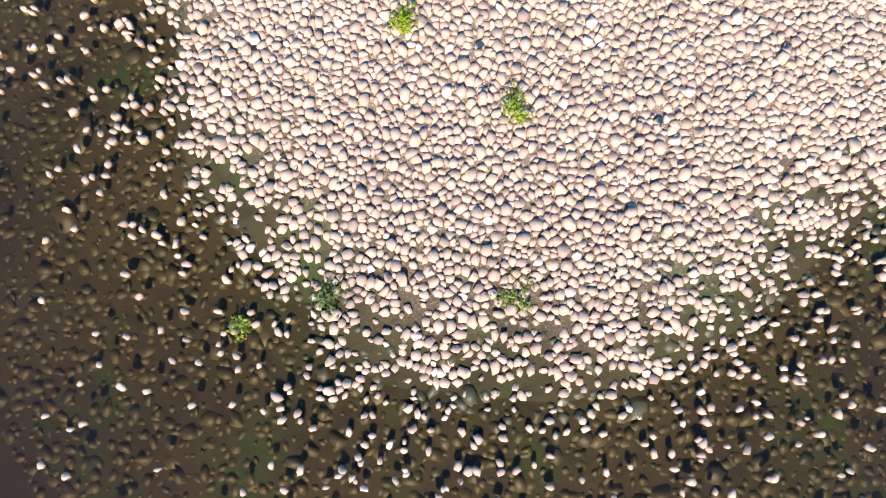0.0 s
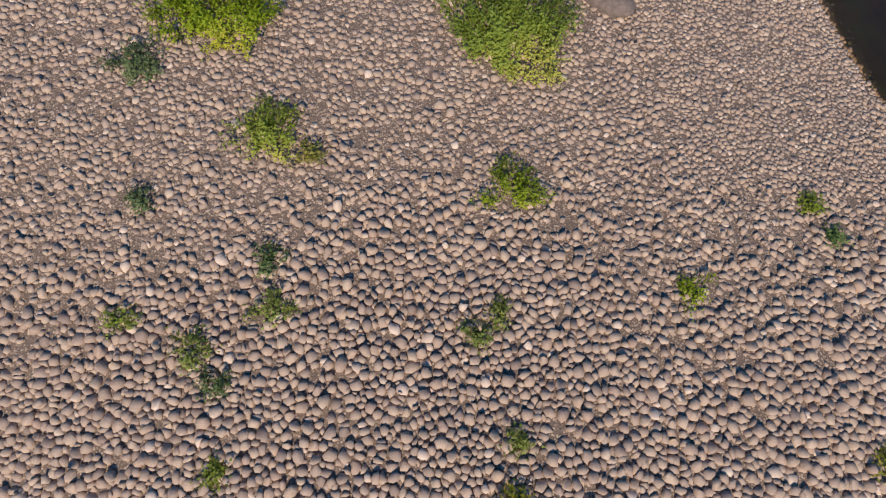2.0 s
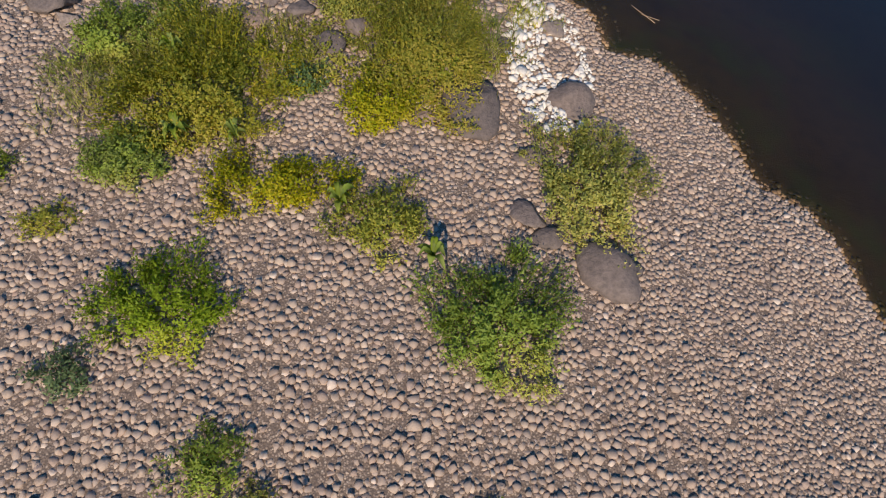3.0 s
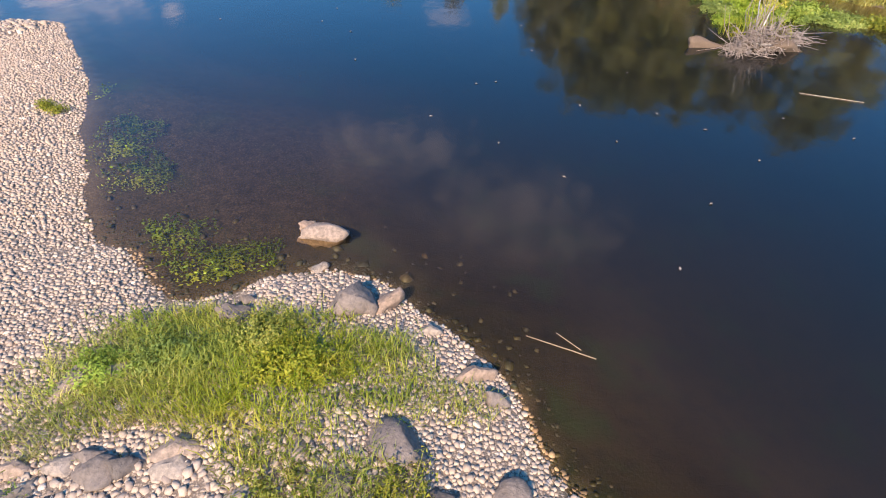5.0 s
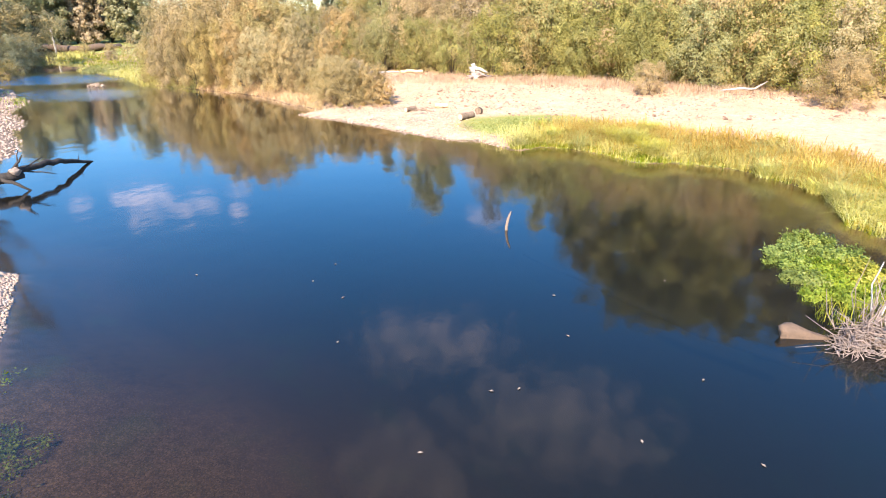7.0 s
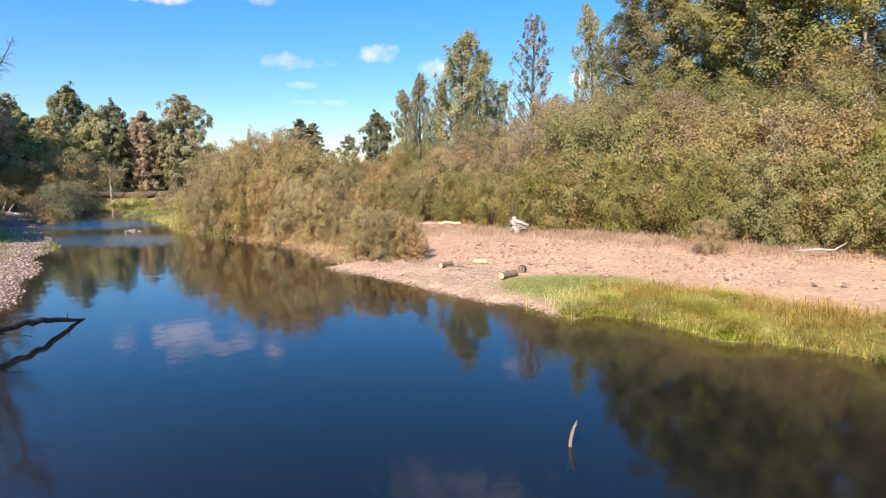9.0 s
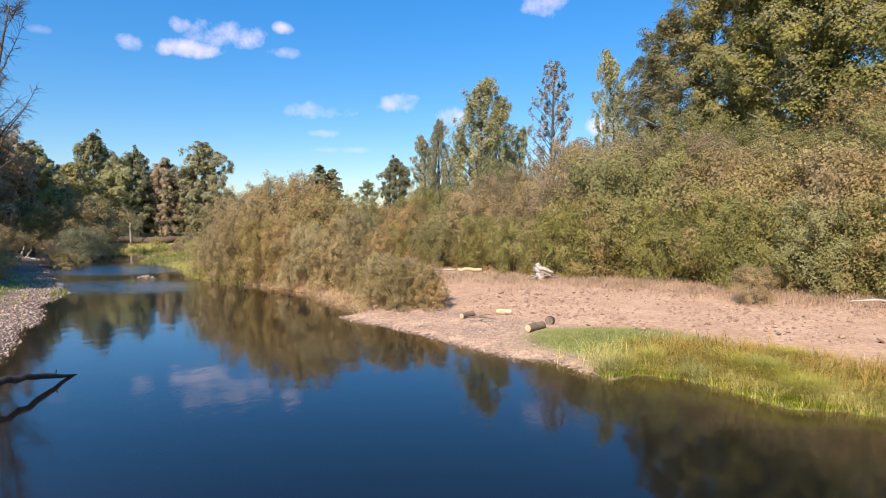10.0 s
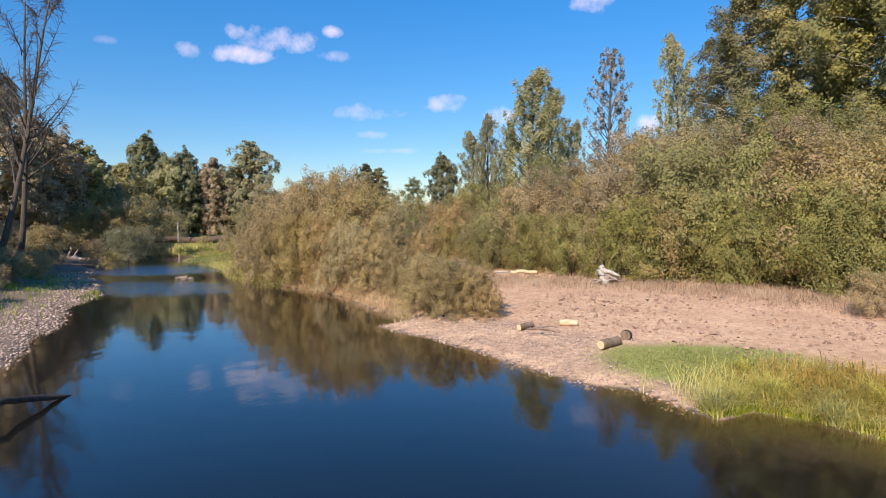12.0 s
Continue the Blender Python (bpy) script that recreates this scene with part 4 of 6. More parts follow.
def bare_tree(x, y, height, lean, seed, label):
    """A leafless tree: trunk, limbs and a haze of fine twigs."""
    rng = np.random.default_rng(seed)
    root = new("bare_tree", None)
    root.location = (x, y, ground_z(x, y) - 0.1)
    k = np.linspace(0, 1, 9)
    axis = np.stack([lean[0] * k**0.7 + 0.25 * np.sin(5 * k), lean[1] * k, height * k], 1)
    v, f, caps = tube(axis, 0.22 * (1 - 0.88 * k) + 0.02, 7, rng, 0.05)
    bulk("trunk", v, [f, np.array(caps)], BARK, smooth=True, parent=root)
    limbs, twigs = [], []
    for i in range(22):
        u = rng.uniform(0.28, 0.97)
        p0 = np.array([np.interp(u, k, axis[:, c]) for c in range(3)])
        a, ln = rng.uniform(0, 6.28), height * rng.uniform(0.12, 0.26) * (1.25 - u)
        way_ = np.array([math.cos(a), math.sin(a), rng.uniform(0.5, 1.6)])
        q = np.linspace(0, 1, 5)[:, None]
        line = p0 + q * way_ * ln + q**2 * [0, 0, 0.25 * ln] + rng.normal(size=(5, 3)) * 0.03 * ln
        limbs.append((line, np.linspace(0.08, 0.02, 5) * (1.3 - u)))
        for j in range(40):
            w = rng.uniform(0.3, 1)
            s0 = np.array([np.interp(w, q[:, 0], line[:, c]) for c in range(3)])
            t_ = way_ * 0.4 + rng.normal(size=3) * 0.8
            e = s0 + t_ / np.linalg.norm(t_) * rng.uniform(0.3, 1.1)
            twigs.append((np.array([s0, (s0 + e) / 2 + rng.normal(size=3) * 0.05, e + [0, 0, -0.1]]), [0.018, 0.014, 0.007]))
    v, f = tubes(limbs, 5)
    ob = bulk("branchwork", v, f, BARK, smooth=True, parent=root)
    ob["kind"] = "stuff"
    v, f = tubes(twigs, 3)
    tw = bulk("twig_haze", v, f[:1], BARK, parent=root)
    tw["kind"] = "stuff"
    return tagged(root, label, "bare tree", "leafless trees")


SURVEY = (-1.66, 11.91)  # bearings and distances below are taken from this point over the river


def far_place(bearing, distance):
    return SURVEY[0] + distance * math.sin(radians(bearing)), SURVEY[1] + distance * math.cos(radians(bearing))


used = {}


def stand(proto, x, y, height, turn, wide=1.0):
    """Set a copy of a tree; its first use is the tree itself."""
    s = height / proto["tall"]
    m_ = pose(x, y, ground_z(x, y) - 0.05, 0, 0, turn) @ Matrix.Diagonal((s * wide, s * wide, s, 1))
    if proto.name in used:
        twin = copy_thing(proto, m_)
        twin.matrix_basis = m_
        return twin
    used[proto.name] = True
    proto.matrix_basis = m_
    return proto


GROVE, THICK, LEFTWOOD = "trees behind the far bank", "shrubs of the far bank thicket", "trees up the river"
OLIVE_TREE = [make_tree("cottonwood", "broad", 22, 4.6, LEAF_COTTONWOOD, BARK_PALE, s, 0.26, 48, 280, 150, 0.185, 0.18, "tall olive-green cottonwood with a pale trunk behind shrubs", "tree", GROVE) for s in (1, 2)]
GREEN_TREE = [make_tree("cottonwood", "broad", 18, 4.0, LEAF_GREEN, BARK_PALE, s, 0.22, 48, 270, 130, 0.185, 0.18, "full green cottonwood rising over the shrubs", "tree", GROVE) for s in (4, 5)]
COLUMN_TREE = [make_tree("poplar", "column", 20, 4.4, LEAF_FAR, BARK, 6, 0.06, 100, 400, 60, 0.24, 0.085, "slender upright green poplar behind the thicket", "tree", GROVE)]
GREY_TREE = [make_tree("poplar", "column", 20, 4.6, LEAF_GREY, BARK, 7, 0.06, 100, 400, 26, 0.24, 0.055, "thin grey upright poplar that has lost most leaves", "tree", GROVE)]
DARK_TREE = [make_tree("broadleaf_tree", "broad", 15, 4.0, LEAF_DARK, BARK, s, 0.02, 80, 400, 48, 0.40, 0.18, "dark green shaded tree on the bank up the river", "tree", LEFTWOOD) for s in (8, 9)]
MID_TREE = [make_tree("broadleaf_tree", "broad", 15, 4.0, m_, BARK, s, 0.02, 80, 400, 48, 0.40, 0.18, label_, "tree", LEFTWOOD) for m_, s, label_ in (
    (LEAF_FAR, 12, "olive-green tree on the bank up the river"), (LEAF_FAR_BROWN, 13, "tree turning brown on the bank up the river"), (LEAF_FAR, 14, "full green tree on the bank up the river"))]
CONIFER = [make_tree("conifer", "conifer", 15, 4.6, LEAF_DARK, BARK, 10, 0.06, 70, 280, 26, 0.5, 0.17, "dark conifer standing alone far up the river", "conifer", LEFTWOOD)]
TALL = {
    "olive": [make_tree("alder", "shrub", 11, 4.2, LEAF_OLIVE, BARK, s, 0.1, 80, 330, 80, 0.145, 0.17, "tall olive-green alder in the bank thicket", "tree", THICK) for s in (30, 31)],
    "rust": [make_tree("alder", "shrub", 11, 4.2, LEAF_RUST, BARK, s, 0.1, 80, 330, 80, 0.145, 0.17, "tall alder turning brown in the bank thicket", "tree", THICK) for s in (32, 33)],
    "green": [make_tree("alder", "shrub", 11, 4.2, LEAF_GREEN, BARK, s, 0.1, 80, 330, 80, 0.145, 0.17, "tall leafy green alder in the bank thicket", "tree", THICK) for s in (34, 35)],
}
WILLOW = [make_tree("willow_shrub", "shrub", 6, 3.4, m_, BARK, s, 0.03, 80, 330, 76, 0.115, 0.15, "rounded brownish-green willow shrub at the water's edge", "shrub", "willows at the water") for m_, s in ((LEAF_OLIVE, 40), (LEAF_RUST, 41), (LEAF_OLIVE, 42))]
SHRUBS = {
    "olive": [make_tree("willow_shrub", "shrub", 6, 3.6, LEAF_OLIVE, BARK, s, 0.04, 70, 260, 60, 0.14, 0.18, "dense olive-green willow shrub of the bank thicket", "shrub", THICK) for s in (20, 21)],
    "rust": [make_tree("willow_shrub", "shrub", 6, 3.6, LEAF_RUST, BARK, s, 0.04, 70, 260, 60, 0.14, 0.18, "brownish autumn willow shrub of the bank thicket", "shrub", THICK) for s in (22, 23)],
    "green": [make_tree("willow_shrub", "shrub", 6, 3.6, LEAF_GREEN, BARK, s, 0.04, 70, 260, 60, 0.14, 0.18, "leafy green shrub of the bank thicket", "shrub", THICK) for s in (24, 25)],
    "dark": [make_tree("bank_shrub", "shrub", 5, 3.4, LEAF_DARK, BARK, s, 0.04, 70, 260, 60, 0.14, 0.18, "dark shrub overhanging the shaded river bank", "shrub", "shrubs of the shaded bank") for s in (26,)],
}
# trees: stock, bearing, distance, height, width
TREES_RIGHT = [
    (OLIVE_TREE, 1, 7.2, 56, 23.5, 1.0), (OLIVE_TREE, 0, 10.2, 58, 26.0, 1.0), (OLIVE_TREE, 1, 12.6, 55, 28.0, 1.0), (OLIVE_TREE, 0, 15.2, 53, 27.0, 1.1), (GREEN_TREE, 0, 18.2, 50, 25.0, 1.0),
    (OLIVE_TREE, 0, 20.5, 50, 25.0, 1.1), (GREEN_TREE, 1, 25.0, 49, 24.0, 1.1), (OLIVE_TREE, 1, 30.5, 47, 22.0, 1.2), (GREEN_TREE, 0, 38.0, 46, 22.0, 1.2), (OLIVE_TREE, 1, 5.6, 62, 22.0, 0.7),
    (COLUMN_TREE, 0, 0.6, 70, 22.5, 1.15), (GREY_TREE, 0, -4.1, 75, 23.2, 1.45), (COLUMN_TREE, 0, -10.2, 72, 20.6, 1.7), (COLUMN_TREE, 0, -7.2, 86, 16.5, 1.3), (COLUMN_TREE, 0, -9.0, 84, 20.5, 1.5),
]
TREES_BACK = [
    (COLUMN_TREE, 0, -15.4, 84, 17.4, 1.2), (COLUMN_TREE, 0, -17.8, 86, 15.4, 1.5), (COLUMN_TREE, 0, -13.4, 88, 16.4, 1.2), (DARK_TREE, 1, -20.0, 88, 13.0, 0.8), (GREEN_TREE, 0, -22.9, 76, 8.8, 1.0),
    (CONIFER, 0, -27.6, 120, 14.8, 1.0), (CONIFER, 0, -26.2, 122, 14.0, 0.9), (GREY_TREE, 0, -32.6, 82, 9.3, 0.6),
]
TREES_LEFT = [
    (MID_TREE, 2, -38.4, 105, 16.3, 0.85), (MID_TREE, 1, -41.2, 108, 13.8, 0.8), (DARK_TREE, 0, -43.6, 110, 15.2, 0.7), (MID_TREE, 0, -45.4, 108, 14.2, 0.8), (DARK_TREE, 1, -47.0, 118, 18.8, 0.65),
    (MID_TREE, 0, -48.7, 103, 13.2, 0.9), (DARK_TREE, 0, -50.6, 98, 14.5, 0.8), (MID_TREE, 0, -52.0, 92, 14.8, 0.9), (DARK_TREE, 1, -54.0, 86, 13.6, 0.9), (MID_TREE, 1, -55.6, 78, 14.6, 0.9),
    (DARK_TREE, 1, -39.8, 112, 12.5, 0.9), (DARK_TREE, 0, -42.4, 113, 12.0, 0.9), (MID_TREE, 0, -45.8, 114, 12.5, 0.9), (MID_TREE, 2, -49.6, 108, 12.0, 0.9), (MID_TREE, 1, -53.0, 94, 13.6, 0.8),
    (MID_TREE, 1, -57.0, 70, 18.6, 0.7), (MID_TREE, 1, -60.5, 76, 15.0, 0.8),
]
# unseen trees added on the side bank to shade the gravel spit and brush
TREES_SHADE = [(-41.5, 26.5, 13.5), (-46.5, 31.0, 13.0), (-52.5, 35.5, 14.0), (-39.0, 18.0, 15.0)]
pick = random.Random(5)
for i, (x, y, height) in enumerate(TREES_SHADE):
    stand(DARK_TREE[i % 2] if i % 3 else MID_TREE[0], x, y, height, 60 * i, 1.0)
for stock, i, bearing, distance, height, wide in TREES_RIGHT + TREES_BACK + TREES_LEFT:
    stand(stock[i], *far_place(bearing, distance), height, pick.uniform(0, 360), wide * (1.2 if bearing < -36 else 1.25 if bearing < -25 else 1.0))

# the thicket behind the clearing: bearing, distance of its foot, height of its back
THICKET = [(-25, 52, 6.5), (-22, 48, 7.0), (-18, 43, 8.0), (-14, 39.5, 9.0), (-10, 37, 9.6), (-6, 34.5, 10.5), (-2, 33, 12.0), (2, 32.6, 13.2), (6, 32.3, 13.0), (10, 32, 12.6), (14, 31, 12.6), (18, 30, 12.6), (23, 29.5, 12.4), (29, 29, 12.0), (36, 28, 11.5)]
for n, (bearing, foot, top) in enumerate(THICKET):
    for row, (back, share) in enumerate(((2.0, 0.32), (4.6, 0.58), (8.0, 0.82), (12.5, 1.0))):
        for half in (-0.25, 0.25) if row < 2 else (0.0,):
            b_ = bearing + (half + pick.uniform(-0.15, 0.15)) * (4.4 if bearing < 16 else 6.5)
            kind = pick.choice({0: ["green", "green", "green", "olive"], 1: ["olive", "green", "rust"], 2: ["olive", "rust", "olive"], 3: ["olive", "green", "rust"]}[row] + (["rust"] if -30 < bearing < 0 and row else ["green", "green"] if bearing > 3 else []))
            h_ = (1.0 + (top - 1.0) * share) * pick.uniform(0.86, 1.1) * (0.95, 0.88, 0.84, 0.82)[row]
            stock = (TALL if row > 1 else SHRUBS)[kind]
            stand(stock[pick.randrange(2)], *far_place(b_, foot + back + pick.uniform(-1, 1)), h_, pick.uniform(0, 360), pick.uniform(0.82, 1.0) * (1.12 if row > 1 else 1.0))

# willows along the water's edge: bearing, distance, height
WATERSIDE = [
    (-38.6, 43.5, 3.4), (-37.3, 41.5, 4.4), (-37.2, 46, 5.4), (-35.6, 39.5, 4.6), (-35.2, 44, 6.4), (-33.6, 37.5, 4.4), (-33.2, 41.5, 6.6), (-31.2, 35.6, 4.2), (-31.0, 40, 7.2), (-29.2, 33.4, 3.8),
    (-29.0, 38, 6.6), (-27.0, 31.8, 3.4), (-26.8, 36.5, 5.6), (-24.6, 29.7, 2.7), (-24.4, 34, 4.4), (-22.0, 27.8, 2.2), (-22.0, 32, 3.2), (-20.0, 26.3, 2.0), (-17.6, 24.8, 1.7), (-19.4, 29, 1.9),
]
for i, (bearing, distance, height) in enumerate(WATERSIDE):
    kind = "rust" if i % 5 in (1, 3) else "green" if i % 7 == 6 else "olive"
    stand(WILLOW[1 if kind == "rust" else i % 3], *far_place(bearing, distance + 0.7), height, pick.uniform(0, 360), pick.uniform(0.85, 1.0) * (1.5 if height < 2.3 else 1.0))
# the shaded bank up the river
SHADED = [
    (-47.8, 76, 6.6, "olive"), (-48.6, 80, 5.0, "olive"), (-50.2, 74, 5.6, "olive"), (-48.6, 69, 3.4, "dark"), (-51.0, 63, 2.4, "rust"), (-49.9, 60, 1.8, "olive"), (-55.0, 54, 2.0, "rust"), (-55.5, 50, 1.9, "olive"),
    (-57.5, 46, 2.2, "rust"), (-54.5, 64, 3.2, "olive"), (-58.0, 58, 3.4, "olive"), (-60.0, 42, 2.0, "rust"), (-62.0, 50, 3.6, "dark"), (-59.0, 37, 1.5, "olive"), (-64.0, 38, 2.0, "rust"), (-52.0, 74, 4.2, "olive"), (-56.5, 72, 4.6, "olive"), (-42.5, 88, 1.6, "olive"), (-40.5, 88, 1.4, "rust"), (-44.5, 96, 1.8, "olive"), (-41.0, 74, 1.2, "rust"),
]
for bearing, distance, height, kind in SHADED:
    s_ = SHRUBS[kind]
    stand(s_[pick.randrange(len(s_))], *far_place(bearing, distance), height, pick.uniform(0, 360), pick.uniform(0.9, 1.3))
# low brush on the bank above the gravel
for x, y, height, kind in ((-32.5, 29.5, 1.1, "dark"), (-36.5, 33.4, 1.3, "rust"), (-40.0, 36.2, 1.4, "dark"), (-43.5, 38.8, 1.6, "rust"), (-46.0, 41.5, 1.4, "olive"), (-41.0, 33.5, 1.8, "dark"), (-49.5, 45.5, 1.5, "dark")):
    s_ = SHRUBS[kind]
    stand(s_[0], x, y, height, pick.uniform(0, 360), 1.6)
for x, y, height, kind in ((-9.9, 34.4, 2.3, 2), (-8.7, 34.9, 2.1, 1), (-7.9, 34.2, 1.3, 1), (-11.0, 35.6, 2.6, 0)):
    stand(WILLOW[kind], x, y, height, pick.uniform(0, 360), 1.1)
stand(SHRUBS["rust"][1], 5.9, 37.4, 1.7, 20, 1.1)
stand(SHRUBS["rust"][0], 13.5, 33.0, 2.4, 200, 1.1)
stand(SHRUBS["rust"][1], 16.5, 31.0, 2.6, 80, 1.1)
# low woods that close the view up the river
for bearing in range(-64, -18, 3):
    stand(SHRUBS["olive" if bearing % 2 else "rust"][0], *far_place(bearing + pick.uniform(-1, 1), 128 + pick.uniform(-8, 8)), pick.uniform(6, 8) if bearing < -36 else pick.uniform(4.5, 5.5), pick.uniform(0, 360), 1.8)
bare_tree(*far_place(-56.3, 55), 20.5, (1.0, 1.0), 51, "tall leafless tree with fine twigs on the bank")
bare_tree(*far_place(-59.5, 57), 19.0, (-1.2, 0.6), 53, "leafless tree with reddish-brown fine twigs on the bank")
bare_tree(*far_place(-57.9, 51), 19.5, (2.4, 3.4), 52, "leaning leafless tree on the bank")

# ---- growth along the far shore ----
def strip(points, wide, count, seed):
    """Places strewn along a line on the ground."""
    rng = np.random.default_rng(seed)
    p = np.asarray(points, float)
    seg = np.linalg.norm(np.diff(p, axis=0), axis=1)
    at = np.concatenate([[0], np.cumsum(seg)])
    s = rng.uniform(0, at[-1], count)
    xy = np.stack([np.interp(s, at, p[:, 0]), np.interp(s, at, p[:, 1])], 1) + rng.normal(size=(count, 2)) * wide * 0.5
    tuft = xy[rng.integers(0, max(1, count // 12), count)] + rng.normal(size=(count, 2)) * 0.12
    xy = np.where(rng.uniform(size=(count, 1)) < 0.5, xy, tuft)
    z = land(xy[:, 0], xy[:, 1])[0]
    dry = z > (0.05 if wide > 3 else 0.0)
    return np.column_stack([xy, np.maximum(z, -0.1)])[dry], rng


def growth(name, points, wide, count, height, mat, label, seed, width=0.012, lean=0.5):
    base, rng = strip(points, wide, count, seed)
    v, f = blades(rng, base, height, width, lean)
    return tagged(bulk(name, v, f, mat), label, "grass", kind="stuff")


growth("reeds", [(0.0, 27.3), (2.4, 27.0), (4.0, 25.8), (6.9, 24.2), (8.8, 21.6), (8.6, 19.2), (9.4, 17.2), (11.5, 15.0), (15, 11)], 1.5, 38000, 0.38, REED, "yellow reed grass along the far waterline", 61, 0.0095, 1.15)
growth("reeds", [(8.8, 20.5), (9.8, 18.5), (10.8, 17.5), (13.5, 14.5)], 2.4, 22000, 0.34, REED, "yellow reed grass on the near end of the far bank", 62, 0.008, 1.15)
growth("reeds", [(1.2, 28.0), (4.4, 27.0), (6.8, 25.6), (9.2, 22.8), (9.6, 20.4)], 1.5, 9000, 0.55, REED_GOLD, "tall orange-gold reed going to seed on the far bank", 76, 0.011, 1.0)
growth("sedge", [(-0.6, 26.0), (0.5, 26.5), (2.0, 26.3), (3.2, 25.2), (4.0, 24.5), (6.8, 23.0), (8.3, 20.6), (7.6, 18.6), (8.5, 16.0)], 0.45, 9000, 0.2, GRASS, "green sedge at the waterline of the far bank", 63, 0.012)


def tussock(x, y, height, mat, seed):
    """A clump of arching reed blades."""
    rng = np.random.default_rng(seed)
    n = 240
    xy = rng.normal(size=(n, 2)) * 0.09 * height / 0.5
    out = rng.normal(size=(n, 2)) * height * 0.3
    z = np.zeros(n)
    base = np.column_stack([xy, z - 0.03])
    v, f = blades(rng, base, height, 0.009, 1.0)
    tip = np.repeat(np.column_stack([out, z]), 5, 0) * np.tile([0, 0, 0.5, 0.5, 1.1], n)[:, None]
    ob = bulk("reed_tussock", v + tip, f, mat)
    ob.location = (x, y, max(ground_z(x, y), -0.02))
    return tagged(ob, "arching clump of yellow-green reed on the far waterline", "reed", "reed clumps on the far bank")


clump_at, clump_rng = strip([(-0.2, 26.6), (0.8, 26.9), (2.4, 27.2), (4.0, 26.0), (6.9, 24.4), (8.9, 21.6), (8.8, 19.4), (9.6, 17.4), (11.5, 15.2)], 1.4, 96, 73)
for i, (x, y, z) in enumerate(clump_at):
    tussock(float(x), float(y), float(clump_rng.uniform(0.42, 0.7)), REED, 500 + i)
growth("short_grass", [(-2.6, 29.0), (0.0, 29.8), (1.5, 29.4), (3.5, 28.8)], 1.5, 8000, 0.05, GRASS, "short green turf behind the reeds", 64, 0.008, 0.9)
growth("dry_grass", [(-12, 45.5), (-6, 45), (0, 43.6), (4, 41.5), (7, 39.8), (12, 38)], 3.0, 18000, 0.36, STRAW, "pale dry grass at the foot of the thicket", 65, 0.008, 0.7)
growth("dry_grass", [(-14, 46), (-10, 39), (-4, 38), (4, 36), (12, 34), (18, 30)], 6.5, 9000, 0.08, STRAW, "thin dry grass on the open soil", 66, 0.006, 0.9)
growth("sedge", [(-46, 58.5), (-38.5, 54), (-31, 47.5), (-25.5, 44.6)], 2.8, 12000, 0.3, REED, "yellow-green sedge fringe at the water up the river", 67, 0.028)
growth("sedge", [(-24, 43.6), (-19.5, 41.5), (-15.7, 38.6), (-12.4, 35.4), (-11.6, 34.2)], 0.9, 2600, 0.22, STRAW, "thin dry grass under the willows at the water", 74, 0.014, 0.9)
growth("dry_grass", [(-24, 44.2), (-19.5, 42.2), (-15.7, 39.4), (-12.2, 36.2)], 1.4, 6000, 0.34, STRAW, "dry stalks under the willows at the water", 75, 0.01, 0.9)
growth("sedge", [(-30.5, 35.5), (-33, 38.8)], 1.2, 900, 0.25, GRASS, "grass on the gravel spit", 68, 0.03)
growth("sedge", [(-27, 25), (-31, 29), (-38, 37), (-46, 43)], 2.5, 2500, 0.25, WEED_GREEN, "rough grass on the shaded bank", 69, 0.02)
growth("rough_grass", [(-35, 53), (-44, 62), (-52, 70), (-62, 78)], 7.0, 12000, 0.26, GRASS, "rough olive grass on the low bank up the river", 71, 0.03, 0.8)
growth("rough_grass", [(-38, 58), (-47, 67), (-58, 78), (-72, 82)], 7.0, 8000, 0.3, STRAW, "dry tall grass on the low bank up the river", 72, 0.025, 0.8)
growth("sedge", [(-60, 74), (-66, 77), (-75, 79)], 3.0, 2500, 0.7, REED, "grass on the far cut bank", 70, 0.04)

# ---- driftwood, logs and small things ----
def wood_line(points, radii, sides=7, seed=0, rough=0.06):
    q = np.asarray(points, float)
    k = np.linspace(0, 1, len(q))
    f_ = np.linspace(0, 1, len(q) * 3 - 2)
    line = np.stack([np.interp(f_, k, q[:, c]) for c in range(3)], 1)
    rng = np.random.default_rng(seed)
    rad = np.interp(f_, k, radii)
    line[1:-1] += rng.normal(size=(len(line) - 2, 3)) * rad[1:-1, None] * 0.25
    v, f, caps = tube(line, rad, sides, rng, rough)
    return v, [f, np.array(caps)]


def cut_log(x, y, length, radius, heading, seed, label, skin=BARK_TAN, cut=CUTWOOD):
    root = new("cut_log", None)
    root.location, root.rotation_euler = (x, y, ground_z(x, y) + radius * 0.9), (0, 0, radians(heading))
    k = np.linspace(-0.5, 0.5, 7) * length
    rng = np.random.default_rng(seed)
    v, f, caps = tube(np.stack([k, 0 * k, 0 * k], 1), np.full(7, radius), 14, rng, 0.035)
    bulk("bark", v, f, skin, smooth=True, parent=root)
    for end in (-1, 1):
        a = np.arange(14) * 2 * np.pi / 14
        ring = np.stack([0 * a + end * (length / 2 + 0.004), radius * 0.93 * np.cos(a), radius * 0.93 * np.sin(a)], 1)
        hub = np.array([[end * (length / 2 + 0.008), 0, 0]])
        j = np.arange(14)
        f = np.stack([j, (j + 1) % 14, np.full(14, 14)], 1)
        bulk("cut_end", np.concatenate([ring, hub]), f if end > 0 else f[:, ::-1], cut, parent=root, label="pale sawn end with rings")
    return tagged(root, label, "log", "sawn logs on the beach")


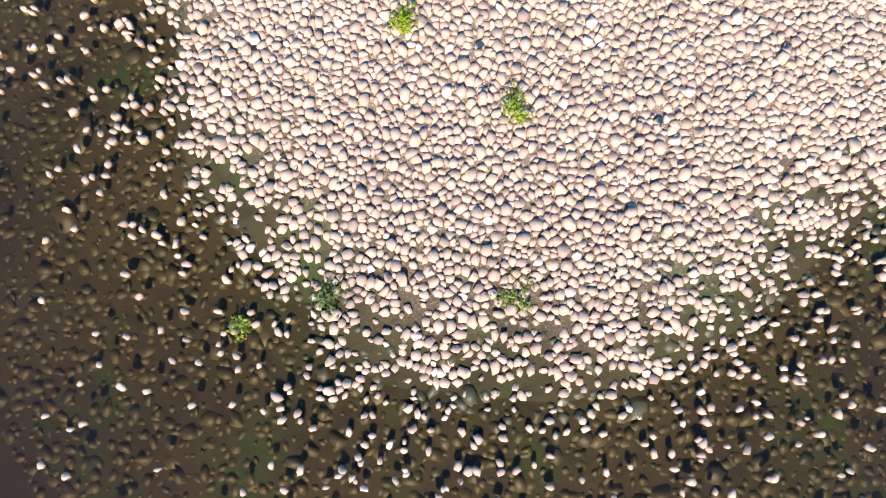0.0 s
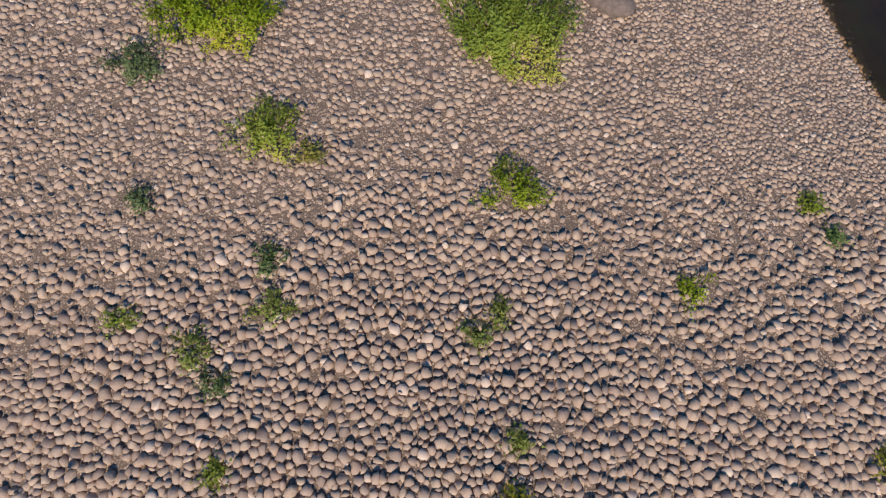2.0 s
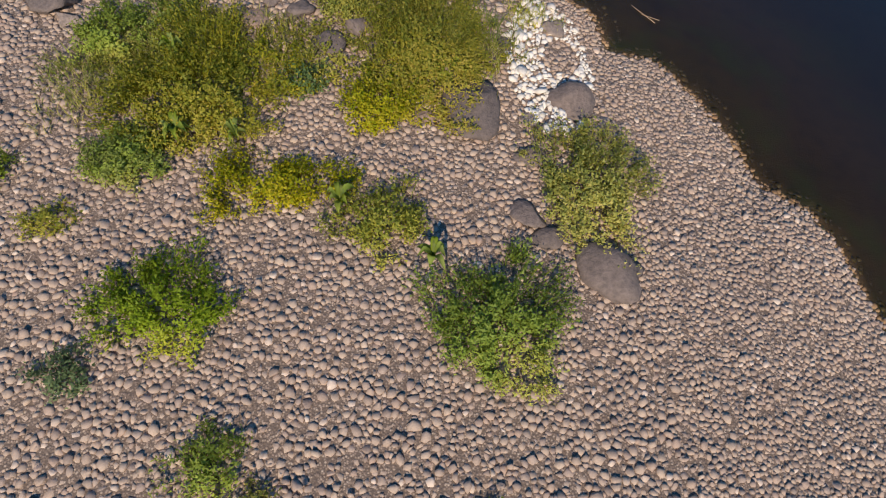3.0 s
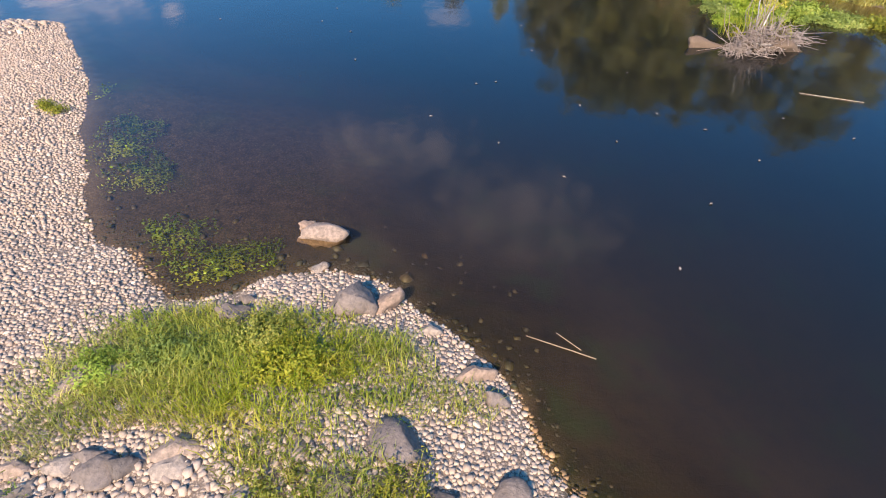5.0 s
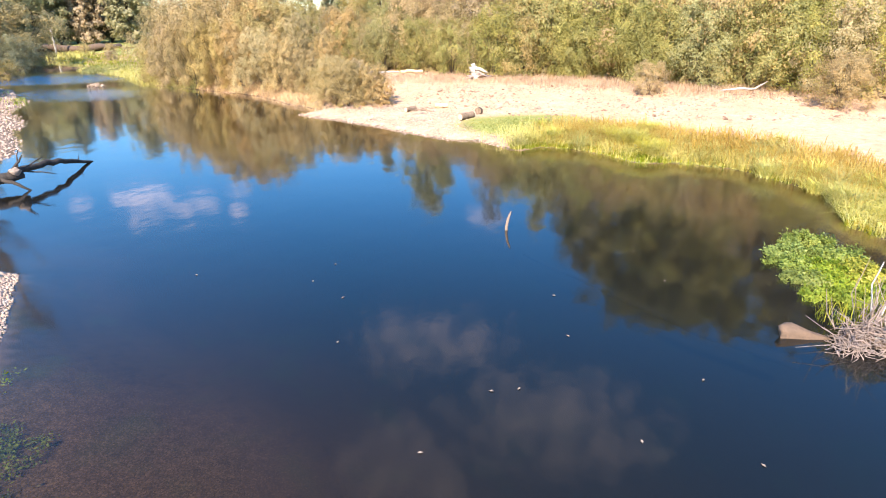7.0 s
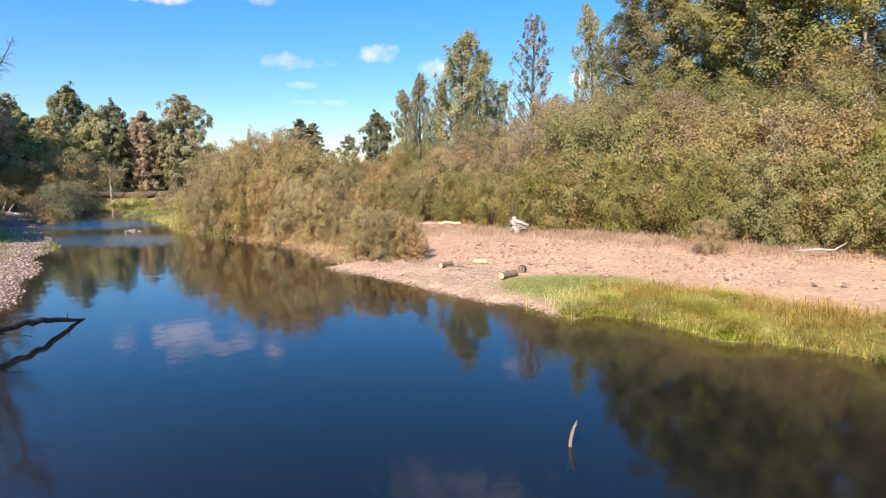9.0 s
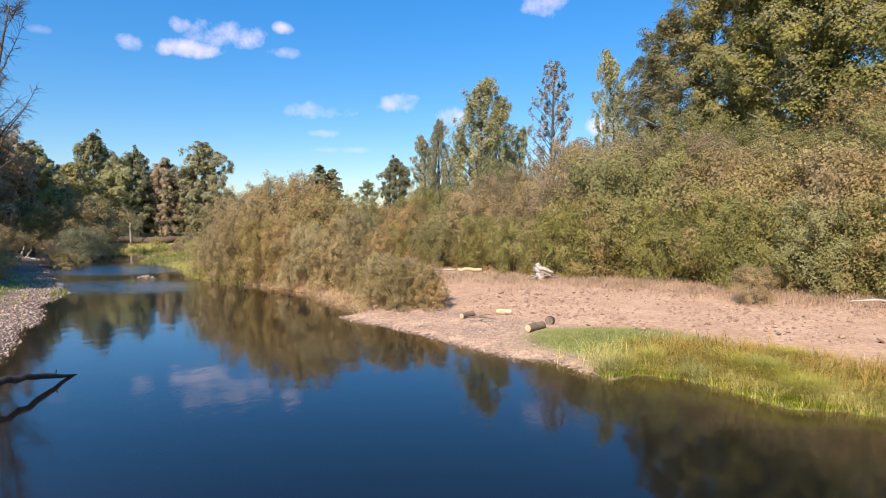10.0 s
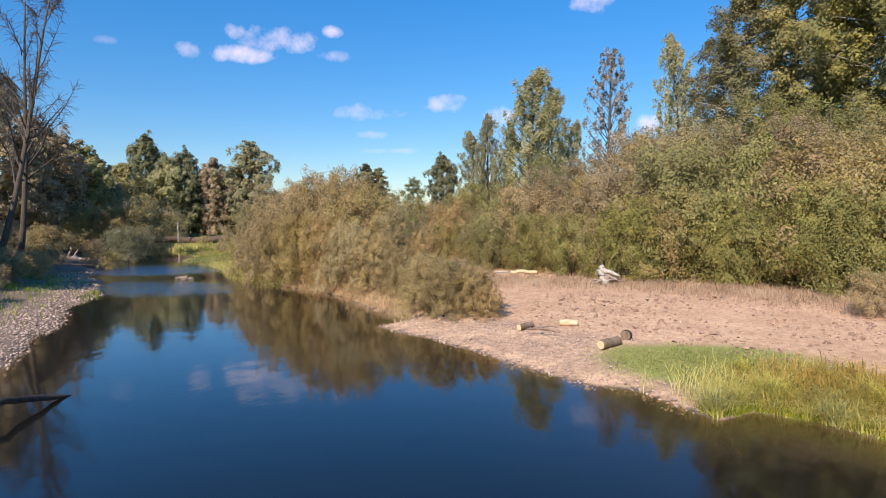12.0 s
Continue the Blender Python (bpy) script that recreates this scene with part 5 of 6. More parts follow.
cut_log(-6.1, 32.6, 0.7, 0.12, 62, 1, "short sawn log with bark lying on gravel")
cut_log(-4.65, 33.3, 0.64, 0.12, 8, 2, "short barkless pale log lying on gravel", CUTWOOD)
cut_log(-3.0, 30.6, 0.9, 0.15, 58, 3, "thick sawn log with bark lying on gravel")
cut_log(-2.55, 31.6, 0.16, 0.17, 75, 4, "dark sawn round of a log standing on its edge", BARK, BARK_TAN)


def driftwood(name, pieces, mat, label, category="driftwood"):
    """One dead tree: a mesh for its trunk and each of its boughs."""
    root = new(name, None)
    for i, (pts, rad, *own) in enumerate(pieces):
        v, f = wood_line(pts, rad, seed=i + 3)
        bulk("trunk" if i == 0 else "bough", v, f, own[0] if own else mat, smooth=True, parent=root)
    return tagged(root, label, category)


# the fallen tree that reaches from the shaded bank into the river
driftwood("fallen_tree", [
    ([(-18.9, 16.9, 0.55), (-17.2, 17.4, 0.45), (-15.9, 18.1, 0.36), (-15.35, 19.0, 0.42)], [0.28, 0.25, 0.20, 0.14]),
    ([(-15.4, 18.8, 0.48), (-15.45, 19.8, 0.52), (-15.55, 20.7, 0.42), (-15.68, 21.6, 0.20), (-15.8, 22.5, -0.03)], [0.11, 0.10, 0.09, 0.075, 0.03]),
    ([(-15.5, 18.6, 0.45), (-15.35, 18.9, 0.75), (-15.3, 19.1, 0.98)], [0.06, 0.04, 0.015]),
    ([(-15.6, 18.4, 0.42), (-15.1, 18.5, 0.2), (-14.8, 18.7, -0.05)], [0.07, 0.05, 0.02]),
    ([(-15.4, 19.0, 0.5), (-15.2, 19.4, 0.72), (-15.15, 19.7, 0.8)], [0.035, 0.02, 0.008]),
    ([(-15.45, 19.2, 0.45), (-15.1, 19.5, 0.35), (-14.9, 19.8, 0.22)], [0.03, 0.02, 0.008]),
    ([(-15.4, 18.9, 0.5), (-15.5, 19.1, 0.9), (-15.6, 19.3, 1.1)], [0.03, 0.02, 0.008]),
    ([(-16.2, 17.9, 0.45), (-16.0, 18.2, 0.85), (-15.9, 18.6, 1.1)], [0.05, 0.03, 0.012]),
    ([(-15.72, 21.7, 0.2), (-15.7, 21.72, 0.3), (-15.68, 21.7, 0.38)], [0.02, 0.015, 0.008]),
], DARKWOOD, "dark fallen tree with bare boughs reaching into the river", "fallen tree")
boulder(-15.3, 18.75, 0.16, 0.13, PALE_ROCK, "white stub of broken wood on the fallen tree", tall=1.0, sink=0.1, group="driftwood", z=0.5)

v, f = wood_line([(-0.18, 17.0, -0.5), (-0.17, 17.0, 0.0), (-0.13, 17.01, 0.28), (-0.06, 17.02, 0.47)], [0.035, 0.035, 0.03, 0.018], seed=9)
tagged(bulk("stake", v, f, PALE_ROCK, smooth=True), "thin pale stick standing in the river", "stick")
v, f = wood_line([(0.3, 16.4, -0.35), (2.0, 14.4, -0.22), (3.4, 13.0, -0.18), (4.6, 12.1, -0.14)], [0.04, 0.06, 0.08, 0.09], seed=10)
tagged(bulk("sunken_log", v, f, DARKWOOD, smooth=True), "long brown log lying just under the water", "log")
v, f = wood_line([(3.75, 25.2, 0.42), (3.95, 24.95, 0.30), (4.15, 24.75, 0.26), (4.5, 24.5, 0.1)], [0.015, 0.035, 0.04, 0.02], seed=11)
tagged(bulk("branch", v, f, DRIFTWOOD, smooth=True), "white bare branch lying at the edge of the reeds", "branch")
v, f = wood_line([(9.4, 37.0, 0.9), (10.2, 36.7, 1.05), (11.0, 36.9, 1.0), (11.8, 37.6, 1.3)], [0.03, 0.06, 0.05, 0.02], seed=12)
tagged(bulk("branch", v, f, DRIFTWOOD, smooth=True), "white bare branch lying on dry grass", "branch")
v, f = wood_line([(-13.4, 46.2, 0.95), (-11.6, 46.6, 0.97), (-10.2, 46.9, 0.95)], [0.06, 0.07, 0.06], seed=13)
tagged(bulk("bleached_log", v, f, DRIFTWOOD, smooth=True), "thin bleached trunk lying on dry grass", "log")
v, f = wood_line([(-10.0, 46.6, 1.0), (-9.2, 46.7, 1.02), (-8.4, 46.8, 1.0)], [0.11, 0.12, 0.11], seed=14)
tagged(bulk("bleached_log", v, f, CUTWOOD, smooth=True), "short bright barkless log lying on dry grass", "log")
driftwood("stump", [
    ([(-4.30, 44.20, 0.70), (-4.40, 44.20, 1.15), (-4.50, 44.15, 1.50), (-4.42, 44.10, 1.72)], [0.34, 0.25, 0.20, 0.13]),
    ([(-4.25, 44.10, 1.20), (-3.85, 43.90, 1.15), (-3.35, 43.80, 0.85)], [0.10, 0.07, 0.02], BRUSH),
    ([(-4.15, 44.10, 1.00), (-3.65, 44.20, 1.00), (-3.05, 44.30, 0.90)], [0.10, 0.06, 0.02], BRUSH),
    ([(-4.25, 44.00, 0.95), (-4.55, 43.70, 0.90), (-4.85, 43.50, 0.80)], [0.12, 0.08, 0.03], BRUSH),
    ([(-4.45, 44.10, 1.50), (-4.00, 44.00, 1.42), (-3.45, 43.95, 1.18)], [0.17, 0.12, 0.06]),
    ([(-4.3, 44.2, 1.0), (-4.0, 44.05, 1.1), (-3.6, 44.0, 0.95)], [0.2, 0.16, 0.06], BRUSH),
    ([(-4.3, 44.1, 0.9), (-4.7, 43.8, 1.0), (-5.0, 43.9, 0.8)], [0.07, 0.05, 0.015], BRUSH),
    ([(-4.2, 44.0, 0.95), (-3.7, 43.7, 1.05), (-3.2, 43.9, 0.9)], [0.08, 0.05, 0.015], BRUSH),
], DRIFTWOOD, "bleached tree stump with torn roots on dry grass", "stump")
driftwood("brush_pile", [
    ([(-58.2, 54.0, 0.3), (-56.8, 54.2, 0.6), (-55.5, 54.4, 0.4)], [0.2, 0.16, 0.08]),
    ([(-57.5, 53.9, 0.3), (-57.1, 54.0, 1.3), (-56.8, 53.9, 1.8)], [0.12, 0.08, 0.03]),
    ([(-56.9, 53.9, 0.3), (-56.2, 53.9, 1.1), (-55.7, 53.8, 1.5)], [0.12, 0.08, 0.03]),
    ([(-58.4, 53.8, 0.3), (-58.9, 53.8, 1.0), (-59.5, 53.6, 1.2)], [0.12, 0.08, 0.03]),
], DRIFTWOOD, "pile of bleached driftwood on the river bank", "driftwood")

driftwood("dead_branch", [
    ([(-5.9, 31.9, 0.5), (-5.3, 31.7, 0.6), (-4.7, 31.6, 0.5)], [0.03, 0.035, 0.012]),
    ([(-5.6, 31.8, 0.52), (-5.2, 32.1, 0.62), (-4.9, 32.3, 0.55)], [0.022, 0.018, 0.008]),
    ([(-5.4, 31.7, 0.55), (-5.1, 31.4, 0.58), (-4.9, 31.2, 0.5)], [0.02, 0.015, 0.006]),
], BARK_TAN, "brown dead branches lying on the beach gravel", "branch")

# the brushy islet before the far bank
def brush_islet(x, y, seed):
    rng = np.random.default_rng(seed)
    root = new("brush_islet", None)
    root.location = (x, y, 0)
    v, f_ = LUMPS[2]
    bulk("mud_mound", v * (0.75, 0.5, 0.3) + (0.25, -0.2, -0.02), f_, MUD, smooth=True, parent=root, label="low mound of mud and roots")
    v, f_ = LUMPS[5]
    bulk("rock", v * (0.55, 0.32, 0.2) + (-0.98, -0.15, 0.0), f_, MUD, smooth=False, parent=root, label="brown rock at the waterline")
    sticks = []
    for i in range(900):
        a, r = rng.uniform(0, 6.28), math.sqrt(rng.uniform())
        p0 = np.array([0.25 + 0.85 * r * math.cos(a) + 0.25 * r * math.sin(a), -0.25 + 0.5 * r * math.sin(a) + 0.25 * r * math.cos(a), 0.05 + rng.uniform(0, 0.42) * (1 - r * r)])
        w = rng.normal(size=3) * (0.9, 0.7, 0.5)
        ln = rng.uniform(0.1, 0.3)
        sticks.append((np.array([p0, p0 + w * ln * 0.5 + rng.normal(size=3) * 0.03, p0 + w * ln + [0, 0, -0.03]]), [0.009, 0.007, 0.004]))
    for i in range(44):
        p0 = np.array([0.1, -0.1, 0.1]) + rng.normal(size=3) * (0.2, 0.14, 0.03)
        e = p0 + [rng.normal() * 0.2 + 0.05, rng.normal() * 0.2 + 0.1, 0.3 + 0.8 * rng.uniform() ** 2]
        sticks.append((np.array([p0, (p0 + e) / 2 + rng.normal(size=3) * 0.1, e + rng.normal(size=3) * 0.05]), [0.010, 0.008, 0.003]))
    v, f_ = tubes(sticks, 3)
    ob = bulk("twig_tangle", v, f_[:1], BRUSH, parent=root, label="tangle of grey dead twigs")
    ob["kind"] = "stuff"
    for pts in ([(0.1, -0.1, 0.1), (0.02, -0.05, 0.5), (0.0, 0.05, 0.85), (0.1, 0.1, 1.2)], [(0.15, -0.1, 0.3), (0.25, 0.0, 0.7), (0.36, 0.05, 0.95)], [(0.0, -0.4, 0.15), (0.5, -0.5, 0.14), (0.95, -0.3, 0.1)]):
        v, f_ = wood_line(pts, np.linspace(0.022, 0.008, len(pts)), 5, 5)
        bulk("branch", v, f_, DRIFTWOOD, smooth=True, parent=root)
    n = 300
    xy, r = disc(rng, n, 0.75, 0.4)
    v, f_ = blades(rng, np.column_stack([xy + [0.2, 0.15], 0.12 + 0 * r]), 0.4, 0.006, 0.8)
    ob = bulk("dead_grass", v, f_, WEED_GOLD, parent=root)
    ob["kind"] = "stuff"
    return tagged(root, "small islet of mud with grey brush and dead grass", "islet")


brush_islet(5.75, 12.95, 77)
MATS = [
    (5.75, 14.35, 0.32, 0.26, 0), (6.2, 14.25, 0.4, 0.3, 0), (5.7, 14.95, 0.36, 0.34, 0), (6.3, 14.9, 0.45, 0.4, 0), (5.65, 15.6, 0.3, 0.3, 1), (6.2, 15.6, 0.5, 0.4, 0), (5.85, 16.25, 0.4, 0.22, 1),
    (6.9, 15.3, 0.45, 0.45, 1), (6.7, 16.2, 0.5, 0.35, 1), (7.0, 14.55, 0.4, 0.26, 0), (7.6, 14.9, 0.45, 0.35, 1), (7.7, 14.3, 0.4, 0.2, 0), (8.4, 14.3, 0.5, 0.3, 0), (9.2, 14.0, 0.5, 0.3, 1), (6.4, 17.0, 0.5, 0.25, 1),
]
for i, (x, y, rx, ry, dry) in enumerate(MATS):
    weed(x, y, rx, ry, WEED_GOLD if dry and i % 2 else MAT_GREEN, "leafy mat of green waterside plants spreading over the river" if not dry else "yellow-green waterside plants at the far bank", 401 + i, height=0.3 if dry else 0.2, leaf=0.06, dense=0.55)


# the undercut turf edge of the bank far up the river
ends = [far_place(b_, d_) for b_, d_ in ((-48.2, 93), (-46.0, 92.5), (-44.0, 93), (-42.0, 92), (-39.5, 93))]
v, f = wood_line([(x, y, 1.25) for x, y in ends], [0.7, 0.85, 0.8, 0.8, 0.7], 8, 31, 0.1)
v[:, 2] = 1.25 + (v[:, 2] - 1.25) * 0.6
tagged(bulk("bank_edge", v, f, MUD, smooth=True), "brown undercut turf edge of the river bank", "bank", kind="structure")
v, f = wood_line([(x, y - 0.4, z) for (x, y), z in zip([(-65.4, 77.0)] * 3, (0.6, 2.4, 3.9))], [0.13, 0.13, 0.12], 6, 32, 0.0)
tagged(bulk("marker_post", v, f, DRIFTWOOD, smooth=True), "pale wooden post on the bank up the river", "post")


# sticks and fallen leaves on the water
def floating_stick(points, radius, label, mat=STRAW):
    v, f = wood_line(points, np.full(len(points), radius), 5, 21, 0.0)
    return tagged(bulk("floating_stick", v, f, mat, smooth=True), label, "stick", "sticks afloat")


floating_stick([(1.02, 4.35, 0.01), (1.4, 4.22, 0.012), (1.75, 4.10, 0.008)], 0.006, "long yellow reed stem floating on the river")
floating_stick([(1.35, 4.42, 0.01), (1.6, 4.2, 0.012)], 0.004, "thin yellow reed stem floating on the river")
floating_stick([(2.35, 2.45, 0.01), (2.6, 2.15, 0.012)], 0.005, "long yellow reed stem floating on the river")
floating_stick([(2.45, 2.3, 0.01), (2.66, 2.2, 0.012)], 0.004, "thin yellow reed stem floating on the river")
floating_stick([(6.0, 10.6, 0.01), (7.0, 10.3, 0.012)], 0.006, "long yellow reed stem floating on the river")
LEAF_PLACES = [
    (0.11, 10.54), (0.48, 10.65), (1.18, 12.19), (3.05, 14.54), (-2.43, 11.47), (-6.16, 13.54), (-2.87, 12.99), (-3.69, 13.59), (0.96, 13.62), (3.02, 11.25),
    (-3.54, 14.46), (2.65, 15.99), (2.9, 5.6), (1.6, 7.5), (3.6, 7.0), (2.5, 8.6), (4.0, 9.1), (4.6, 8.2), (3.3, 9.6), (-0.6, 9.2), (0.6, 8.4), (5.4, 9.6), (6.3, 9.0), (2.0, 9.8),
]
v = np.array([(-0.035, 0, 0.004), (0.0, 0.018, 0.010), (0.04, 0, 0.006), (0.0, -0.018, 0.012), (0.0, 0, 0.002)])
leaf_ob = tagged(bulk("floating_leaf", v, np.array([(0, 4, 1), (1, 4, 2), (2, 4, 3), (3, 4, 0)]), PALE_ROCK, smooth=True), "pale fallen leaf floating on the river", "leaf", "leaves afloat")
for i, (x, y) in enumerate(LEAF_PLACES):
    m_ = pose(x, y, 0.003, 0, 0, i * 67)
    if i == 0:
        leaf_ob.matrix_basis = m_
    else:
        copy_thing(leaf_ob, m_)

# ---- cobbles of the bar, last for their number ----
def dome(rng, sides=6):
    """The upper part of a rounded stone of about 1 m half width."""
    v = []
    for z, r in ((-0.2, 0.98), (0.55, 0.8)):
        a = np.arange(sides) * 2 * np.pi / sides + rng.uniform(0, 1)
        k = r * (1 + 0.13 * rng.normal(size=sides))
        v.append(np.stack([k * np.cos(a), k * np.sin(a), z + 0.08 * rng.normal(size=sides)], 1))
    v.append(np.array([[0.1 * rng.normal(), 0.1 * rng.normal(), 0.86]]))
    j = np.arange(sides)
    n = (j + 1) % sides
    quads = np.stack([j, n, n + sides, j + sides], 1)
    tris = np.stack([j + sides, n + sides, np.full(sides, 2 * sides)], 1)
    return np.concatenate(v), quads, tris


rng = np.random.default_rng(11)
DOMES = [dome(rng, 5) for _ in range(14)]
ROUGH_DOMES = [dome(rng, 4) for _ in range(8)]
ROUND_DOMES = [dome(rng, 8) for _ in range(10)]


def stone_places(x0, x1, y0, y1, step, keep):
    gx, gy = np.meshgrid(np.arange(x0, x1, step), np.arange(y0, y1, step * 0.87))
    gx = gx + (np.arange(gx.shape[0])[:, None] % 2) * step / 2
    x, y = (g.ravel() + rng.uniform(-0.42, 0.42, g.size) * step for g in (gx, gy))
    z, d1, d2, d3 = land(x, y)
    ok = keep(x, y, z, d1, d2, d3)
    return np.stack([x[ok], y[ok], z[ok]], 1)


def scatter(name, places, mean, vary, parent, label, sink=0.1, mat=COBBLE, shapes=DOMES):
    """All the stones of a stretch as one joined mesh."""
    n = len(places)
    size = mean * np.clip(np.exp(rng.normal(size=n) * vary), 0.45, 3.0)
    # the river side of the bar carries finer gravel
    size *= 1 - 0.3 * np.clip((places[:, 0] - 1.0) / 1.2, 0, 1) * np.clip((places[:, 1] + 4) / 2, 0, 1) * (places[:, 1] < 8)
    size *= 1 - 0.2 * np.clip((places[:, 1] + 6.5) / 3, 0, 1) * (places[:, 0] > -16) * (places[:, 1] < 20)
    size *= 1 - 0.25 * np.clip((places[:, 1] - 2.0) / 1.2, 0, 1) * (places[:, 1] < 20)
    kind = rng.integers(0, len(shapes), n)
    vs, qs, ts, at = [], [], [], 0
    for k, (dv, dq, dt) in enumerate(shapes):
        p, s = places[kind == k], size[kind == k]
        m_ = len(p)
        if not m_:
            continue
        a = rng.uniform(0, 2 * np.pi, m_)
        sc = np.stack([s * rng.uniform(0.95, 1.45, m_), s * rng.uniform(0.75, 1.05, m_), s * rng.uniform(0.5, 0.8, m_)], 1)
        v = dv[None] * sc[:, None]
        tilt = rng.normal(size=(m_, 2)) * 0.22
        v[:, :, 2] += v[:, :, 0] * tilt[:, :1] + v[:, :, 1] * tilt[:, 1:]
        c, s_ = np.cos(a)[:, None], np.sin(a)[:, None]
        v = np.stack([v[:, :, 0] * c - v[:, :, 1] * s_, v[:, :, 0] * s_ + v[:, :, 1] * c, v[:, :, 2]], -1)
        v += p[:, None] + np.stack([0 * s, 0 * s, s * (0.3 - sink) + rng.uniform(-0.2, 0.35, m_) * s], 1)[:, None]
        i = at + np.arange(m_)[:, None, None] * len(dv)
        vs.append(v.reshape(-1, 3))
        qs.append((i + dq).reshape(-1, 4))
        ts.append((i + dt).reshape(-1, 3))
        at += m_ * len(dv)
    ob = bulk(name, np.concatenate(vs), [np.concatenate(qs), np.concatenate(ts)], mat, smooth=True, parent=parent, label=label)
    ob["kind"] = "stuff"
    return ob


def packed(x0, x1, y0, y1, step, keep, sides=7, lift=0.0, height=1.0, buried=0.1):
    """River stones that fill the ground between one another: each one's outline ends halfway to its neighbours, with a narrow joint.
    Gives the corners of every stone, (stones, corners, 3), their middles and the faces of one."""
    nx, ny = int((x1 - x0) / step) + 1, int((y1 - y0) / (step * 0.87)) + 1
    i, j = np.meshgrid(np.arange(nx), np.arange(ny))
    px = x0 + (i + 0.5 * (j % 2)) * step + rng.uniform(-0.45, 0.45, i.shape) * step
    py = y0 + j * step * 0.87 + rng.uniform(-0.45, 0.45, i.shape) * step
    pz, d1, d2, d3 = land(px, py)
    there = keep(px, py, pz, d1, d2, d3) & (rng.uniform(size=px.shape) > 0.15)
    w = step * np.maximum(rng.uniform(-0.45, 0.82, px.shape), 0)
    pad = lambda g, fill: np.pad(g, 3, constant_values=fill)
    qx, qy, qw, q_there = pad(px, 0.0), pad(py, 0.0), pad(w, 0.0), pad(there, False)
    pick_y, pick_x = np.nonzero(there)
    cx, cy, cz, cw = px[there], py[there], pz[there], w[there]
    n = len(cx)
    ang = rng.uniform(0, 6.28, n)[:, None] + (np.arange(sides)[None] + rng.uniform(-0.25, 0.25, (n, sides))) * 2 * np.pi / sides
    ux, uy = np.cos(ang), np.sin(ang)
    beside = sum(q_there[(pick_y + 3 + dj, pick_x + 3 + di)].astype(int) for dj, di in ((0, 1), (0, -1), (1, 0), (-1, 0), (1, 1), (-1, 1), (1, -1), (-1, -1)))
    alone = np.clip((5 - beside) / 3, 0, 1)[:, None]
    r = step * (0.98 - 0.4 * alone) * (1 - (0.12 + 0.28 * alone) * rng.uniform(0, 1.0, (n, 1))) * (1 + 0.3 * np.cos(2 * (ang - rng.uniform(0, 6.28, (n, 1))))) * rng.uniform(0.85, 1.15, (n, sides))
    for dj in range(-2, 3):
        for di in range(-3, 4):
            if not di and not dj:
                continue
            at = (pick_y + 3 + dj, pick_x + 3 + di)
            dx, dy = qx[at] - cx, qy[at] - cy
            along = dx[:, None] * ux + dy[:, None] * uy
            half = (dx * dx + dy * dy + cw**2 - qw[at] ** 2)[:, None] / 2
            r = np.minimum(r, np.where((along > 1e-4) & q_there[at][:, None], np.maximum(half, 0.004 * step) / np.maximum(along, 1e-4), 9.0))
    soft = 0.25 * np.roll(r, 1, 1) + 0.5 * r + 0.25 * np.roll(r, -1, 1)
    r = np.clip((0.6 * r + 0.4 * np.minimum(r * 1.1, soft)) * rng.uniform(0.97, 1.1, (n, 1)), 0.1 * step, None)
    mean = r.mean(1)
    h = height * (0.34 * mean + 0.15 * step) * rng.uniform(0.75, 1.3, n)
    tilt = rng.normal(size=(n, 2)) * 0.15
    rings = []
    for z, k in ((-1.1, 0.97), (0.50, 0.90)):
        rk = r * k * (1 + 0.09 * rng.normal(size=(n, sides)))
        rings.append(np.stack([rk * ux, rk * uy, h[:, None] * (z + 0.16 * rng.normal(size=(n, sides)))], -1))
    top = np.stack([mean * 0.25 * rng.normal(size=n), mean * 0.25 * rng.normal(size=n), h * 0.64], -1)[:, None]
    v = np.concatenate(rings + [top], 1)
    v[:, :, 2] += v[:, :, 0] * tilt[:, :1] + v[:, :, 1] * tilt[:, 1:]
    at = np.stack([cx, cy, cz + h * rng.uniform(-buried, 0.75, n) + lift], 1)
    k = np.arange(sides)
    m_ = (k + 1) % sides
    quads = np.concatenate([np.stack([k + o, m_ + o, m_ + o + sides, k + o + sides], 1) for o in (0,)])
    tris = np.stack([k + sides, m_ + sides, np.full(sides, 2 * sides)], 1)
    return v, at, quads, tris


def pavement_of(stones, label, mat=COBBLE, only=None):
    """The packed stones of a stretch as one joined mesh."""
    v, at, quads, tris = stones
    if only is not None:
        v, at = v[only], at[only]
    o = np.arange(len(v))[:, None, None] * v.shape[1]
    ob = bulk("cobbles", (v + at[:, None]).reshape(-1, 3), [(o + quads).reshape(-1, 4), (o + tris).reshape(-1, 3)], mat, parent=ground, label=label)
    ob["kind"] = "stuff"
    return ob


def fine_side(x, y):
    """The river side of the bar carries finer gravel, 0 to 1."""
    return np.clip((x - 1.2 + 0.5 * wobble(x, y, 0.6, 3.0)) / 0.8, 0, 1) * np.clip((y + 4.5) / 2, 0, 1) * (y < 8) + np.clip((y - 2.2 + 0.5 * wobble(x, y, 0.6, 5.0)) / 0.6, 0, 1)


def covered(x, y, d1):
    """How closely the stones lie: full on the bar, thinning where its south end slips under the water."""
    ends = np.where(d1 > -0.1, 0.4 + (d1 + 0.1) / (0.4 + 0.5 * np.clip(-6.5 - y, 0, 3)), 0.27 * np.exp((d1 + 0.1) / 0.75))
    return np.where(y < -6.0, np.clip(ends, 0, 1), d1 > -0.1)


def patch(x, y):
    """The stretch of the bar where the stones are single pieces."""
    return (np.abs(x + 0.3) < 0.72) & (np.abs(y + 5.7) < 0.52)


